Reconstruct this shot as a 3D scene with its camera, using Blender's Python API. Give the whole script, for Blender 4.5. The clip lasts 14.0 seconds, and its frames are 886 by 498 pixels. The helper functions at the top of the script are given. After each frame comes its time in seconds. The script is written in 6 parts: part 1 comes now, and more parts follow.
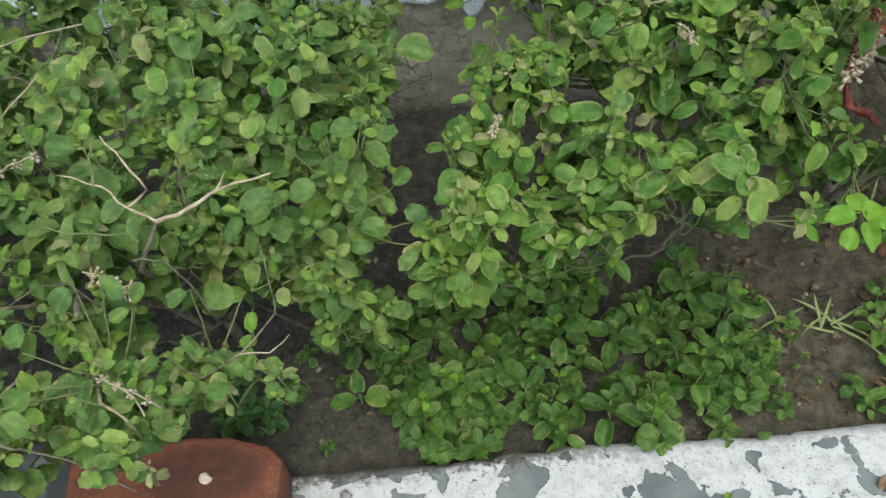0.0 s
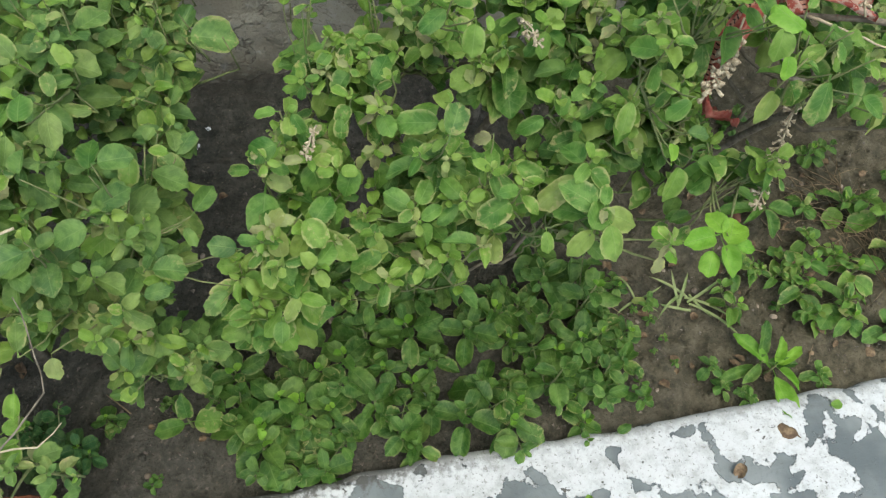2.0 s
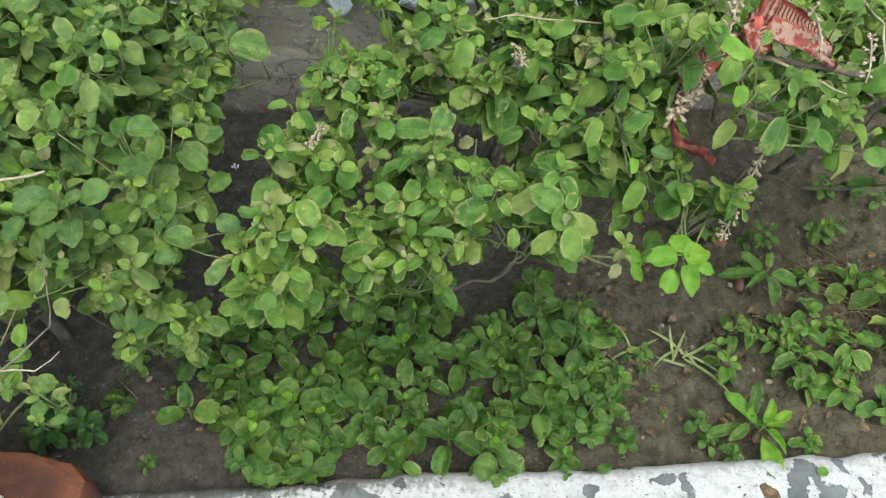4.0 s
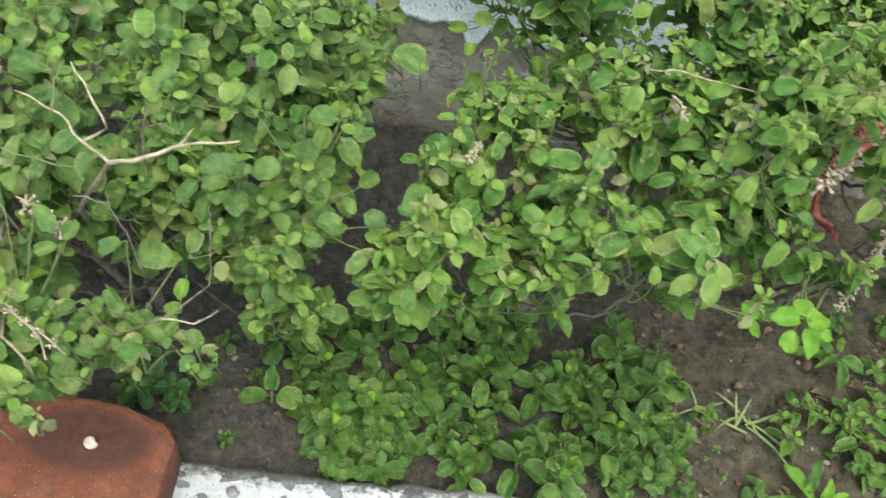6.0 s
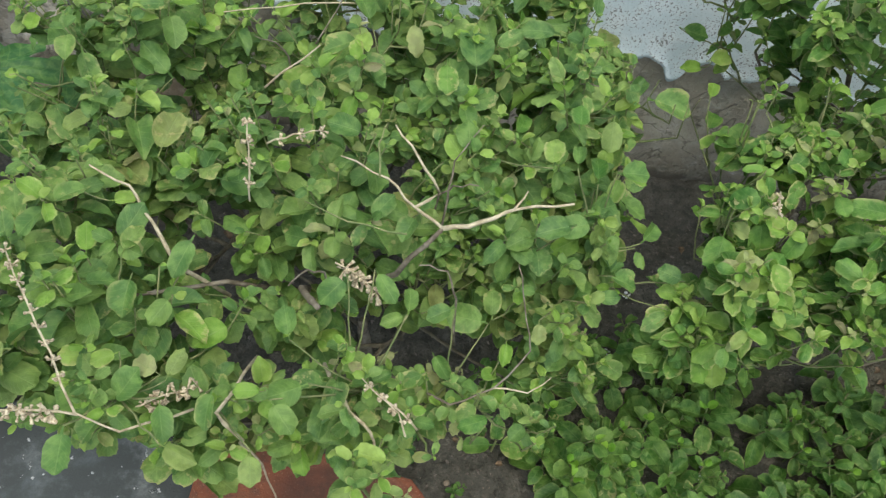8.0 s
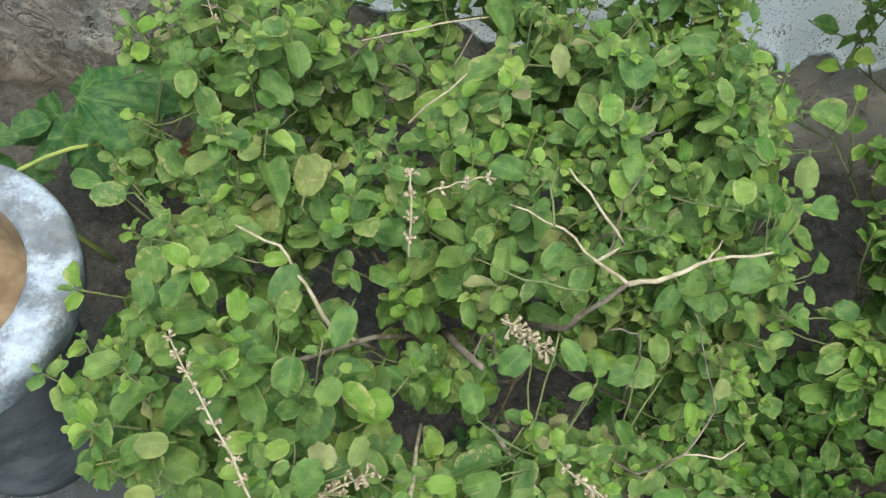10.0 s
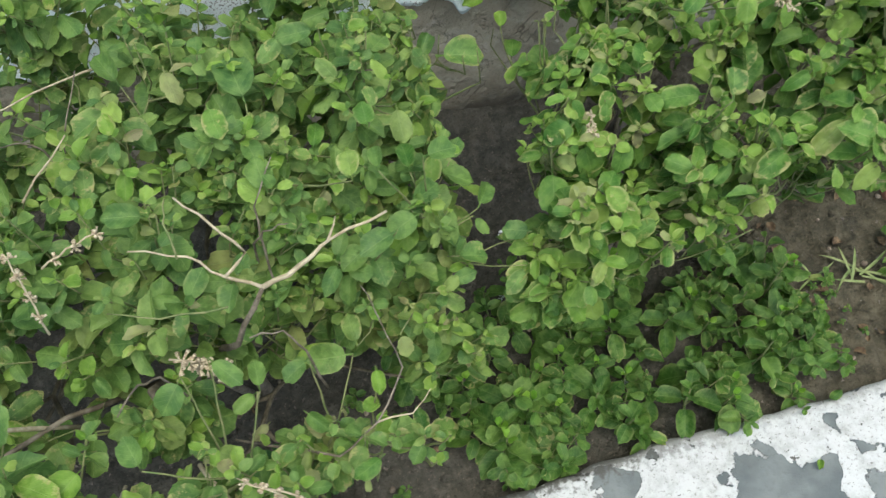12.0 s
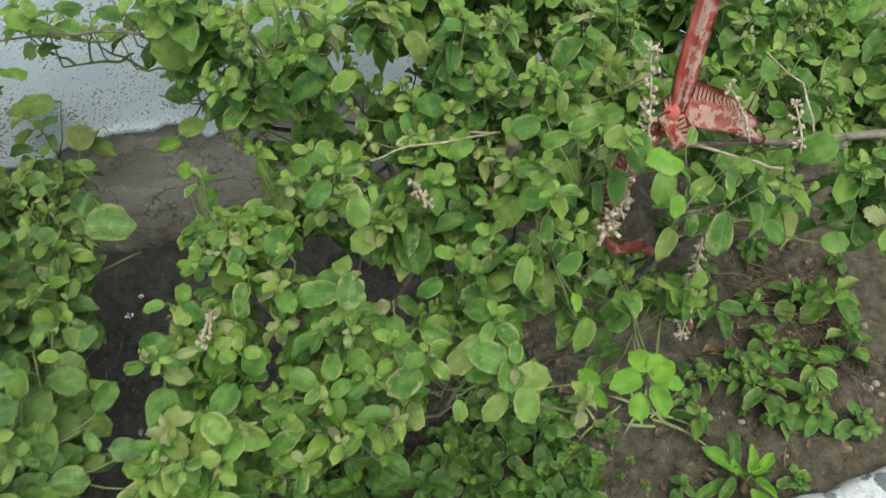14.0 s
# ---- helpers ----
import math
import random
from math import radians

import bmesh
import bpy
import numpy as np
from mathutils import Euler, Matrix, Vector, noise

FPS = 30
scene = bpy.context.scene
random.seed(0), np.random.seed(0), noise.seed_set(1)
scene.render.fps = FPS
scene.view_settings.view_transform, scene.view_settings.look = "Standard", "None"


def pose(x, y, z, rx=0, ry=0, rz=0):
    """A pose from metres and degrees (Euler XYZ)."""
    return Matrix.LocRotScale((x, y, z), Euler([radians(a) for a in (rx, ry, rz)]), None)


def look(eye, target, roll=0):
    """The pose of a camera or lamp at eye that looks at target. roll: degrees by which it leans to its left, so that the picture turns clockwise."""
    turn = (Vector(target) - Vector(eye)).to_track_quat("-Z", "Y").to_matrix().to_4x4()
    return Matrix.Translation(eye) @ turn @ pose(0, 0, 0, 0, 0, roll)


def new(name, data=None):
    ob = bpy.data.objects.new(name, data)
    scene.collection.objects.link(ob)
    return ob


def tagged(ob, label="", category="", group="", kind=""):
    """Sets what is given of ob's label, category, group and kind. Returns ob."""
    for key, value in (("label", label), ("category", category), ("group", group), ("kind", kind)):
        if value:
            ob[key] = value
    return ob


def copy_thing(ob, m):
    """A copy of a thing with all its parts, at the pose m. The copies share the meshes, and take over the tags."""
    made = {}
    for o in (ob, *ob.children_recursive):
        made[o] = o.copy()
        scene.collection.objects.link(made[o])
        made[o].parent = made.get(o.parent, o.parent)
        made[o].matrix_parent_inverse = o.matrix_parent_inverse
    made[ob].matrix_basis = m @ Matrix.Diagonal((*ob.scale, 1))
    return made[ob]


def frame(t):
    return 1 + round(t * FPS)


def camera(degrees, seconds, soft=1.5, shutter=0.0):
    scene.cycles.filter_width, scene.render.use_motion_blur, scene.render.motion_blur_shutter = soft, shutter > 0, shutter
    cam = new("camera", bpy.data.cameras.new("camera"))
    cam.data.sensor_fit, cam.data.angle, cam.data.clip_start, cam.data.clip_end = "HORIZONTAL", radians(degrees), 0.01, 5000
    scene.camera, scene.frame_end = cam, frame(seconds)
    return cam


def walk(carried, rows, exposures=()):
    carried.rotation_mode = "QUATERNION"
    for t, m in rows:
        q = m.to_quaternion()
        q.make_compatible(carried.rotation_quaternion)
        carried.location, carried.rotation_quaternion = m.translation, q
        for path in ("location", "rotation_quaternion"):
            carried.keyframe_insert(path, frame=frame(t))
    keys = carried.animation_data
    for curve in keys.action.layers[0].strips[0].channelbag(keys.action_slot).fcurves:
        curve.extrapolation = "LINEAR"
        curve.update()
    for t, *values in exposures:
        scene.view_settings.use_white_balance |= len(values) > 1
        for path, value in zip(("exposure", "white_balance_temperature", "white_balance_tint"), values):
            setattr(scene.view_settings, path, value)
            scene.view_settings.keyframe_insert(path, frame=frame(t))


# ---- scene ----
cam = camera(58.6, 14.0, soft=1.25, shutter=0.2)
PATH = [
    (0, (-0.041, 0.243, 0.85), (-0.023, 1.333, -0.827), -4.2),
    (0.5, (-0.008, 0.26, 0.836), (0.102, 1.274, -0.884), 0.1),
    (1, (0.01, 0.31, 0.822), (0.229, 1.2, -0.956), 6.0),
    (1.5, (0.021, 0.352, 0.818), (0.27, 1.202, -0.975), 6.7),
    (2, (0.009, 0.36, 0.814), (0.32, 1.221, -0.964), 9.6),
    (2.5, (-0.006, 0.357, 0.809), (0.333, 1.244, -0.951), 11.1),
    (3, (0.02, 0.332, 0.824), (0.273, 1.306, -0.905), 7.7),
    (3.2, (0.034, 0.321, 0.829), (0.244, 1.318, -0.892), 6.4),
    (5.3, (0.052, 0.226, 0.816), (0.2, 1.381, -0.81), 11.3),
    (5.5, (0.035, 0.231, 0.815), (0.124, 1.365, -0.83), 10.9),
    (6, (-0.051, 0.24, 0.832), (0.117, 1.398, -0.79), 15.0),
    (6.5, (-0.171, 0.265, 0.829), (-0.02, 1.467, -0.763), 14.4),
    (7, (-0.223, 0.259, 0.826), (-0.154, 1.438, -0.788), 11.2),
    (7.5, (-0.242, 0.258, 0.823), (-0.121, 1.44, -0.786), 12.3),
    (8, (-0.263, 0.265, 0.809), (-0.164, 1.441, -0.805), 11.3),
    (8.5, (-0.287, 0.271, 0.807), (-0.257, 1.427, -0.825), 9.8),
    (8.7, (-0.292, 0.285, 0.805), (-0.292, 1.423, -0.84), 9.6),
    (10.8, (-0.406, 0.344, 0.789), (-0.191, 1.4, -0.895), 6.1),
    (11, (-0.383, 0.345, 0.79), (-0.156, 1.387, -0.902), 3.0),
    (11.5, (-0.292, 0.338, 0.794), (0.035, 1.312, -0.922), 1.0),
    (12, (-0.202, 0.322, 0.814), (0.106, 1.353, -0.871), -0.0),
    (12.5, (-0.13, 0.288, 0.824), (0.087, 1.402, -0.822), -2.7),
    (13, (-0.051, 0.292, 0.83), (0.258, 1.353, -0.837), 2.0),
    (13.5, (0.01, 0.329, 0.826), (0.402, 1.367, -0.838), 4.0),
    (14, (0.071, 0.393, 0.818), (0.462, 1.461, -0.827), 3.0),
]
walk(cam, [(t, look(eye, target, roll)) for t, eye, target, roll in PATH], exposures=[(0, 0.82, 6500, 4), (3, 1.07, 6500, 4), (5.3, 1.14, 6500, 4), (6, 1.33, 6500, 4), (6.5, 1.12, 6500, 4), (7.5, 1.05, 6500, 4), (8.5, 1.10, 6500, 4), (11, 1.20, 6500, 4), (12, 1.04, 6500, 4), (13, 1.0, 6500, 4), (14, 0.90, 6500, 4)])

# ---- world, sun, exposure ----
world = bpy.data.worlds.new("overcast_sky")
scene.world = world
world.use_nodes = True
wn = world.node_tree.nodes
sky = wn.new("ShaderNodeTexSky")
sky.sky_type = "NISHITA"
sky.sun_disc = False
sky.sun_elevation, sky.sun_rotation = radians(72), radians(170)
sky.air_density, sky.dust_density = 1.0, 4.0
world.node_tree.links.new(sky.outputs[0], wn["Background"].inputs[0])
wn["Background"].inputs[1].default_value = 0.15
sun = new("sun", bpy.data.lights.new("sun", "SUN"))
sun.data.energy, sun.data.angle, sun.data.color = 1.05, radians(70), (1.0, 0.97, 0.92)
sun.matrix_world = look((0.35, 0.1, 4.0), (0, 0.7, 0))

# ---- small helpers ----
R = random.Random(11)


def lerp(a, b, t):
    return a + (b - a) * t


def link_mesh(name, bm, material, parent=None, label="", smooth=True):
    me = bpy.data.meshes.new(name)
    bm.to_mesh(me)
    bm.free()
    if smooth:
        me.polygons.foreach_set("use_smooth", [True] * len(me.polygons))
    me.materials.append(material)
    ob = new(name, me)
    if parent:
        ob.parent = parent
    if label:
        tagged(ob, label)
    return ob


def part(name, bm, material, parent, label="", smooth=True):
    return link_mesh(name, bm, material, parent, label, smooth)


def thing(name, x, y, z, label, category, group="", rz=0.0):
    ob = new(name)
    ob.empty_display_size = 0.02
    ob.matrix_world = pose(x, y, z, 0, 0, rz)
    return tagged(ob, label, category, group)


def tube(bm, pts, r0, r1, sides=5, wobble=0.0):
    """A tapered tube along a polyline, closed at its tip."""
    pts = [Vector(p) for p in pts]
    rings = []
    side = Vector((0.31, 0.77, 0.55))
    for i, p in enumerate(pts):
        d = (pts[min(i + 1, len(pts) - 1)] - pts[max(i - 1, 0)])
        d = d.normalized() if d.length > 1e-9 else Vector((0, 0, 1))
        a = (side - d * side.dot(d))
        a = a.normalized() if a.length > 1e-4 else d.orthogonal().normalized()
        b = d.cross(a)
        r = lerp(r0, r1, i / max(1, len(pts) - 1)) * (1 + wobble * R.uniform(-1, 1))
        rings.append([bm.verts.new(p + a * (r * math.cos(2 * math.pi * k / sides)) + b * (r * math.sin(2 * math.pi * k / sides))) for k in range(sides)])
    for u, v in zip(rings, rings[1:]):
        for k in range(sides):
            bm.faces.new((u[k], u[(k + 1) % sides], v[(k + 1) % sides], v[k]))
    bm.faces.new(rings[-1])
    bm.faces.new(rings[0][::-1])


def bow(a, b, lift, n=6, jit=0.0):
    """Points of a bowed line from a to b."""
    a, b = Vector(a), Vector(b)
    out = []
    for i in range(n + 1):
        t = i / n
        p = a.lerp(b, t) + Vector((0, 0, lift * 4 * t * (1 - t)))
        if 0 < i < n:
            p += Vector((R.uniform(-jit, jit), R.uniform(-jit, jit), R.uniform(-jit, jit)))
        out.append(p)
    return out


def blob(bm, c, r, squash=1.0, sub=1, rough=0.0):
    g = bmesh.ops.create_icosphere(bm, subdivisions=sub, radius=r, matrix=Matrix.Translation(c) @ pose(0, 0, 0, R.uniform(0, 360), R.uniform(0, 360), 0) @ Matrix.Diagonal((1, R.uniform(0.75, 1.1), squash, 1)))
    if rough:
        for v in g["verts"]:
            v.co = Vector(c) + (v.co - Vector(c)) * (1 + R.uniform(-rough, rough))


# ---- materials ----
class Nodes:
    """Short hand for a node tree."""

    def __init__(self, name):
        self.m = bpy.data.materials.new(name)
        self.m.use_nodes = True
        self.t = self.m.node_tree
        self.b = self.t.nodes["Principled BSDF"]
        self.out = self.t.nodes["Material Output"]

    def n(self, kind, **kw):
        nd = self.t.nodes.new("ShaderNode" + kind)
        if "operation" in kw:
            nd.operation = kw["operation"]
        if "data_type" in kw:
            nd.data_type = kw["data_type"]
        if "blend_type" in kw:
            nd.blend_type = kw["blend_type"]
        if "interpolation_type" in kw:
            nd.interpolation_type = kw["interpolation_type"]
        return nd

    def set(self, sock, v):
        if hasattr(v, "is_linked"):
            self.t.links.new(v, sock)
        else:
            sock.default_value = v

    def math(self, op, a, b=0.0, c=0.0, clamp=False):
        nd = self.n("Math", operation=op)
        nd.use_clamp = clamp
        for s, v in zip(nd.inputs, (a, b, c)):
            self.set(s, v)
        return nd.outputs[0]

    def noise(self, vec, scale, detail=4.0, rough=0.55, distort=0.0):
        nd = self.n("TexNoise")
        self.set(nd.inputs["Vector"], vec)
        nd.inputs["Scale"].default_value = scale
        nd.inputs["Detail"].default_value = detail
        nd.inputs["Roughness"].default_value = rough
        nd.inputs["Distortion"].default_value = distort
        return nd.outputs[0]

    def ramp(self, fac, stops):
        nd = self.n("ValToRGB")
        self.set(nd.inputs[0], fac)
        e = nd.color_ramp.elements
        while len(e) < len(stops):
            e.new(0.5)
        for k, (p, c) in zip(e, stops):
            k.position = p
            k.color = (*c, 1) if len(c) == 3 else c
        return nd.outputs[0]

    def step(self, x, lo, hi):
        nd = self.n("MapRange", interpolation_type="SMOOTHSTEP")
        self.set(nd.inputs["Value"], x)
        self.set(nd.inputs["From Min"], lo)
        self.set(nd.inputs["From Max"], hi)
        return nd.outputs[0]

    def mix(self, fac, a, b, blend="MIX"):
        nd = self.n("Mix", data_type="RGBA", blend_type=blend)
        self.set(nd.inputs[0], fac)
        for s, v in ((nd.inputs[6], a), (nd.inputs[7], b)):
            self.set(s, (*v, 1) if isinstance(v, tuple) and len(v) == 3 else v)
        return nd.outputs[2]

    def bump(self, h, strength, dist, prev=None):
        nd = self.n("Bump")
        nd.inputs["Strength"].default_value = strength
        nd.inputs["Distance"].default_value = dist
        self.set(nd.inputs["Height"], h)
        if prev:
            self.set(nd.inputs["Normal"], prev)
        return nd.outputs[0]

    def pos(self):
        return self.n("NewGeometry").outputs["Position"]

    def xyz(self, v):
        nd = self.n("SeparateXYZ")
        self.set(nd.inputs[0], v)
        return nd.outputs

    def finish(self, color, rough=0.8, normal=None, spec=None):
        self.set(self.b.inputs["Base Color"], color)
        self.set(self.b.inputs["Roughness"], rough)
        if normal:
            self.set(self.b.inputs["Normal"], normal)
        if spec is not None:
            self.b.inputs["Specular IOR Level"].default_value = spec
        return self.m


def leaf_material(name, stops, joined, sick=0.35, pale=1.0, back=(0.15, 0.28, 0.04)):
    """A basil leaf: midrib, side veins, mottling, browned rims on some leaves, light coming through."""
    s = Nodes(name)
    rnd = s.n("NewGeometry").outputs["Random Per Island"] if joined else s.n("ObjectInfo").outputs["Random"]
    uv = s.xyz(s.n("TexCoord").outputs["UV"])
    pos = s.pos()
    side = s.math("ABSOLUTE", s.math("SUBTRACT", uv[0], 0.5))
    across = s.math("MULTIPLY", side, 2.0)
    base = s.ramp(rnd, stops)
    mott = s.noise(pos, 120.0, 3.0)
    fine = s.noise(pos, 600.0, 3.0)
    col = s.mix(s.step(mott, 0.38, 0.66), s.mix(0.34, base, (0.018, 0.060, 0.011)), s.mix(0.34, base, (0.20, 0.31, 0.075)))
    # veins
    run = s.math("FRACT", s.math("MULTIPLY", s.math("SUBTRACT", uv[1], s.math("MULTIPLY", side, 0.55)), 8.0))
    vein = s.step(s.math("ABSOLUTE", s.math("SUBTRACT", run, 0.5)), 0.12, 0.0)
    rib = s.step(side, 0.035, 0.008)
    veins = s.math("MAXIMUM", s.math("MULTIPLY", vein, 0.55), rib)
    col = s.mix(s.math("MULTIPLY", veins, 0.34), col, (0.22, 0.32, 0.10))
    # browned and yellowed rims
    r2 = s.math("FRACT", s.math("MULTIPLY", rnd, 17.31))
    edge = s.math("MAXIMUM", s.step(across, 0.45, 1.0), s.step(uv[1], 0.75, 1.0))
    ill = s.step(r2, 1.0 - sick, 1.0)
    blot = s.step(s.math("ADD", s.noise(pos, 170.0, 5.0, 0.65), s.math("MULTIPLY", edge, 0.10)), 0.56, 0.68)
    tint = s.mix(s.step(fine, 0.4, 0.65), (0.33, 0.36, 0.12), (0.33, 0.27, 0.13))
    col = s.mix(s.math("MULTIPLY", blot, s.math("MULTIPLY", ill, 0.85)), col, tint)
    rim = s.math("MULTIPLY", s.step(across, 0.66, 1.0), s.math("MULTIPLY", s.step(s.noise(pos, 140.0, 3.0), 0.38, 0.56), s.math("ADD", 0.12 * pale, s.math("MULTIPLY", r2, 0.75 * pale))))
    col = s.mix(rim, col, (0.38, 0.39, 0.16))
    # pale dust
    col = s.mix(s.math("MULTIPLY", s.step(s.noise(pos, 45.0, 3.0), 0.42, 0.75), 0.08), col, (0.25, 0.29, 0.17))
    # the blade is puckered between the veins
    pucker = s.noise(pos, 310.0, 2.0, 0.5)
    h = s.math("ADD", s.math("ADD", s.math("MULTIPLY", veins, -0.20), s.math("MULTIPLY", pucker, 0.62)), s.math("MULTIPLY", fine, 0.12))
    nrm = s.bump(h, 0.5, 0.0018)
    s.finish(col, s.math("ADD", 0.42, s.math("MULTIPLY", mott, 0.25)), nrm, 0.26)
    tr = s.n("BsdfTranslucent")
    s.set(tr.inputs[0], s.mix(0.5, col, back, "MIX"))
    s.set(tr.inputs["Normal"], nrm)
    mx = s.n("MixShader")
    mx.inputs[0].default_value = 0.30
    s.t.links.new(s.b.outputs[0], mx.inputs[1])
    s.t.links.new(tr.outputs[0], mx.inputs[2])
    s.t.links.new(mx.outputs[0], s.out.inputs[0])
    return s.m


OLD = [(0.0, (0.062, 0.146, 0.04)), (0.3, (0.087, 0.185, 0.042)), (0.6, (0.116, 0.214, 0.048)), (0.85, (0.152, 0.241, 0.055)), (0.96, (0.198, 0.26, 0.071)), (1.0, (0.26, 0.26, 0.095))]
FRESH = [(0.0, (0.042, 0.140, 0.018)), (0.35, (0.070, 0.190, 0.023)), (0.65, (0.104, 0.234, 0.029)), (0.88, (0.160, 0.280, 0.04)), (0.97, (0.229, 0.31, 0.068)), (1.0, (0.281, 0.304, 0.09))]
DEEP_GREEN = [(0.0, (0.027, 0.092, 0.012)), (0.4, (0.045, 0.136, 0.016)), (0.8, (0.078, 0.186, 0.025)), (1.0, (0.125, 0.222, 0.045))]
SERE = [(0.0, (0.266, 0.329, 0.105)), (0.4, (0.336, 0.364, 0.154)), (0.75, (0.336, 0.321, 0.162)), (1.0, (0.195, 0.156, 0.088))]
BRIGHT = [(0.0, (0.14, 0.36, 0.020)), (1.0, (0.24, 0.46, 0.032))]
WEED = [(0.0, (0.018, 0.085, 0.028)), (1.0, (0.035, 0.135, 0.040))]
TIP = [(0.0, (0.129, 0.27, 0.027)), (0.5, (0.185, 0.33, 0.04)), (1.0, (0.28, 0.396, 0.081))]
LEAF = {}
for key, stops, sick, pale in (("old", OLD, 0.40, 0.35), ("fresh", FRESH, 0.50, 0.9), ("weed", WEED, 0.05, 0.2), ("young", DEEP_GREEN, 0.25, 0.55), ("bright", BRIGHT, 0.05, 0.3), ("tip", TIP, 0.25, 0.8), ("sere", SERE, 0.8, 0.8)):
    LEAF[key] = leaf_material("leaf_" + key, stops, False, sick, pale)
    LEAF[key + "_mass"] = leaf_material("leaf_mass_" + key, stops, True, sick, pale)


def bark_material(name, a, b, scale=90.0):
    s = Nodes(name)
    p = s.pos()
    n1 = s.noise(p, scale, 5.0, 0.6)
    n2 = s.noise(p, scale * 6, 3.0)
    return s.finish(s.mix(s.step(n1, 0.3, 0.7), a, b), 0.85, s.bump(s.math("ADD", n1, s.math("MULTIPLY", n2, 0.5)), 0.6, 0.002), 0.2)


BARK = bark_material("grey_bark", (0.085, 0.072, 0.050), (0.215, 0.19, 0.145))
LIMB_BARK = bark_material("limb_bark", (0.060, 0.054, 0.036), (0.150, 0.132, 0.092))
GREEN_STEM = bark_material("green_stem", (0.10, 0.14, 0.05), (0.19, 0.20, 0.09), 140)
DRY = bark_material("dry_twig", (0.25, 0.21, 0.13), (0.45, 0.40, 0.28), 160)
SEED = bark_material("dry_seed_capsules", (0.26, 0.20, 0.12), (0.60, 0.53, 0.38), 420)
STRAW = bark_material("dead_grass", (0.15, 0.115, 0.07), (0.28, 0.22, 0.14), 200)


def pot_material():
    """Grey cement under bluish white paint, which has worn off in patches and is streaked with mud."""
    s = Nodes("worn_blue_white_paint_on_cement")
    p = s.pos()
    wide = s.noise(p, 16.0, 4.0, 0.6)
    mid = s.noise(p, 60.0, 5.0, 0.65)
    fine = s.noise(p, 380.0, 4.0, 0.65)
    cem = s.mix(s.step(mid, 0.35, 0.7), (0.105, 0.125, 0.135), (0.19, 0.215, 0.225))
    paint = s.mix(s.step(mid, 0.40, 0.62), (0.24, 0.29, 0.335), (0.36, 0.425, 0.475))
    col = s.mix(s.step(s.math("ADD", wide, s.math("MULTIPLY", s.math("SUBTRACT", fine, 0.5), 0.25)), 0.44, 0.56), cem, paint)
    col = s.mix(s.math("MULTIPLY", s.step(s.noise(p, 34.0, 6.0, 0.7), 0.56, 0.68), 0.6), col, (0.12, 0.10, 0.07))
    col = s.mix(s.math("MULTIPLY", s.step(fine, 0.60, 0.70), 0.6), col, (0.07, 0.075, 0.075))
    return s.finish(col, s.math("ADD", 0.45, s.math("MULTIPLY", mid, 0.3)), s.bump(s.math("ADD", mid, s.math("MULTIPLY", fine, 0.5)), 0.6, 0.003), 0.35)


def soil_material():
    s = Nodes("damp_garden_soil")
    p = s.pos()
    x = s.xyz(p)
    big = s.noise(p, 5.0, 4.0)
    mid = s.noise(p, 58.0, 7.0, 0.72)
    fine = s.noise(p, 330.0, 4.0, 0.7)
    # the bare soil to the right is drier and browner than the damp soil to the left
    dry = s.step(s.math("ADD", x[0], s.math("MULTIPLY", s.math("SUBTRACT", big, 0.5), 0.5)), 0.05, 0.5)
    wet = s.mix(s.step(mid, 0.3, 0.75), (0.056, 0.056, 0.046), (0.138, 0.133, 0.108))
    dryc = s.mix(s.step(mid, 0.3, 0.75), (0.062, 0.057, 0.036), (0.170, 0.152, 0.100))
    dryc = s.mix(s.math("MULTIPLY", s.step(s.noise(p, 21.0, 5.0, 0.7), 0.54, 0.68), 0.7), dryc, (0.046, 0.040, 0.030))
    col = s.mix(dry, wet, dryc)
    # hollows between clods: their shade is painted into the soil colour
    clod = s.n("TexVoronoi")
    s.set(clod.inputs["Vector"], p)
    clod.inputs["Scale"].default_value = 85.0
    gap = s.step(s.math("ADD", clod.outputs["Distance"], s.math("MULTIPLY", mid, 0.5)), 0.62, 0.85)
    col = s.mix(s.math("MULTIPLY", gap, 0.16), col, (0.028, 0.024, 0.018))
    col = s.mix(s.math("MULTIPLY", s.step(fine, 0.58, 0.72), 0.55), col, (0.26, 0.215, 0.15))
    col = s.mix(s.math("MULTIPLY", s.step(fine, 0.44, 0.34), 0.6), col, (0.03, 0.025, 0.018))
    h = s.math("SUBTRACT", s.math("ADD", mid, s.math("MULTIPLY", fine, 0.45)), s.math("MULTIPLY", gap, 0.10))
    return s.finish(col, 0.9, s.bump(h, 1.0, 0.009), 0.2)


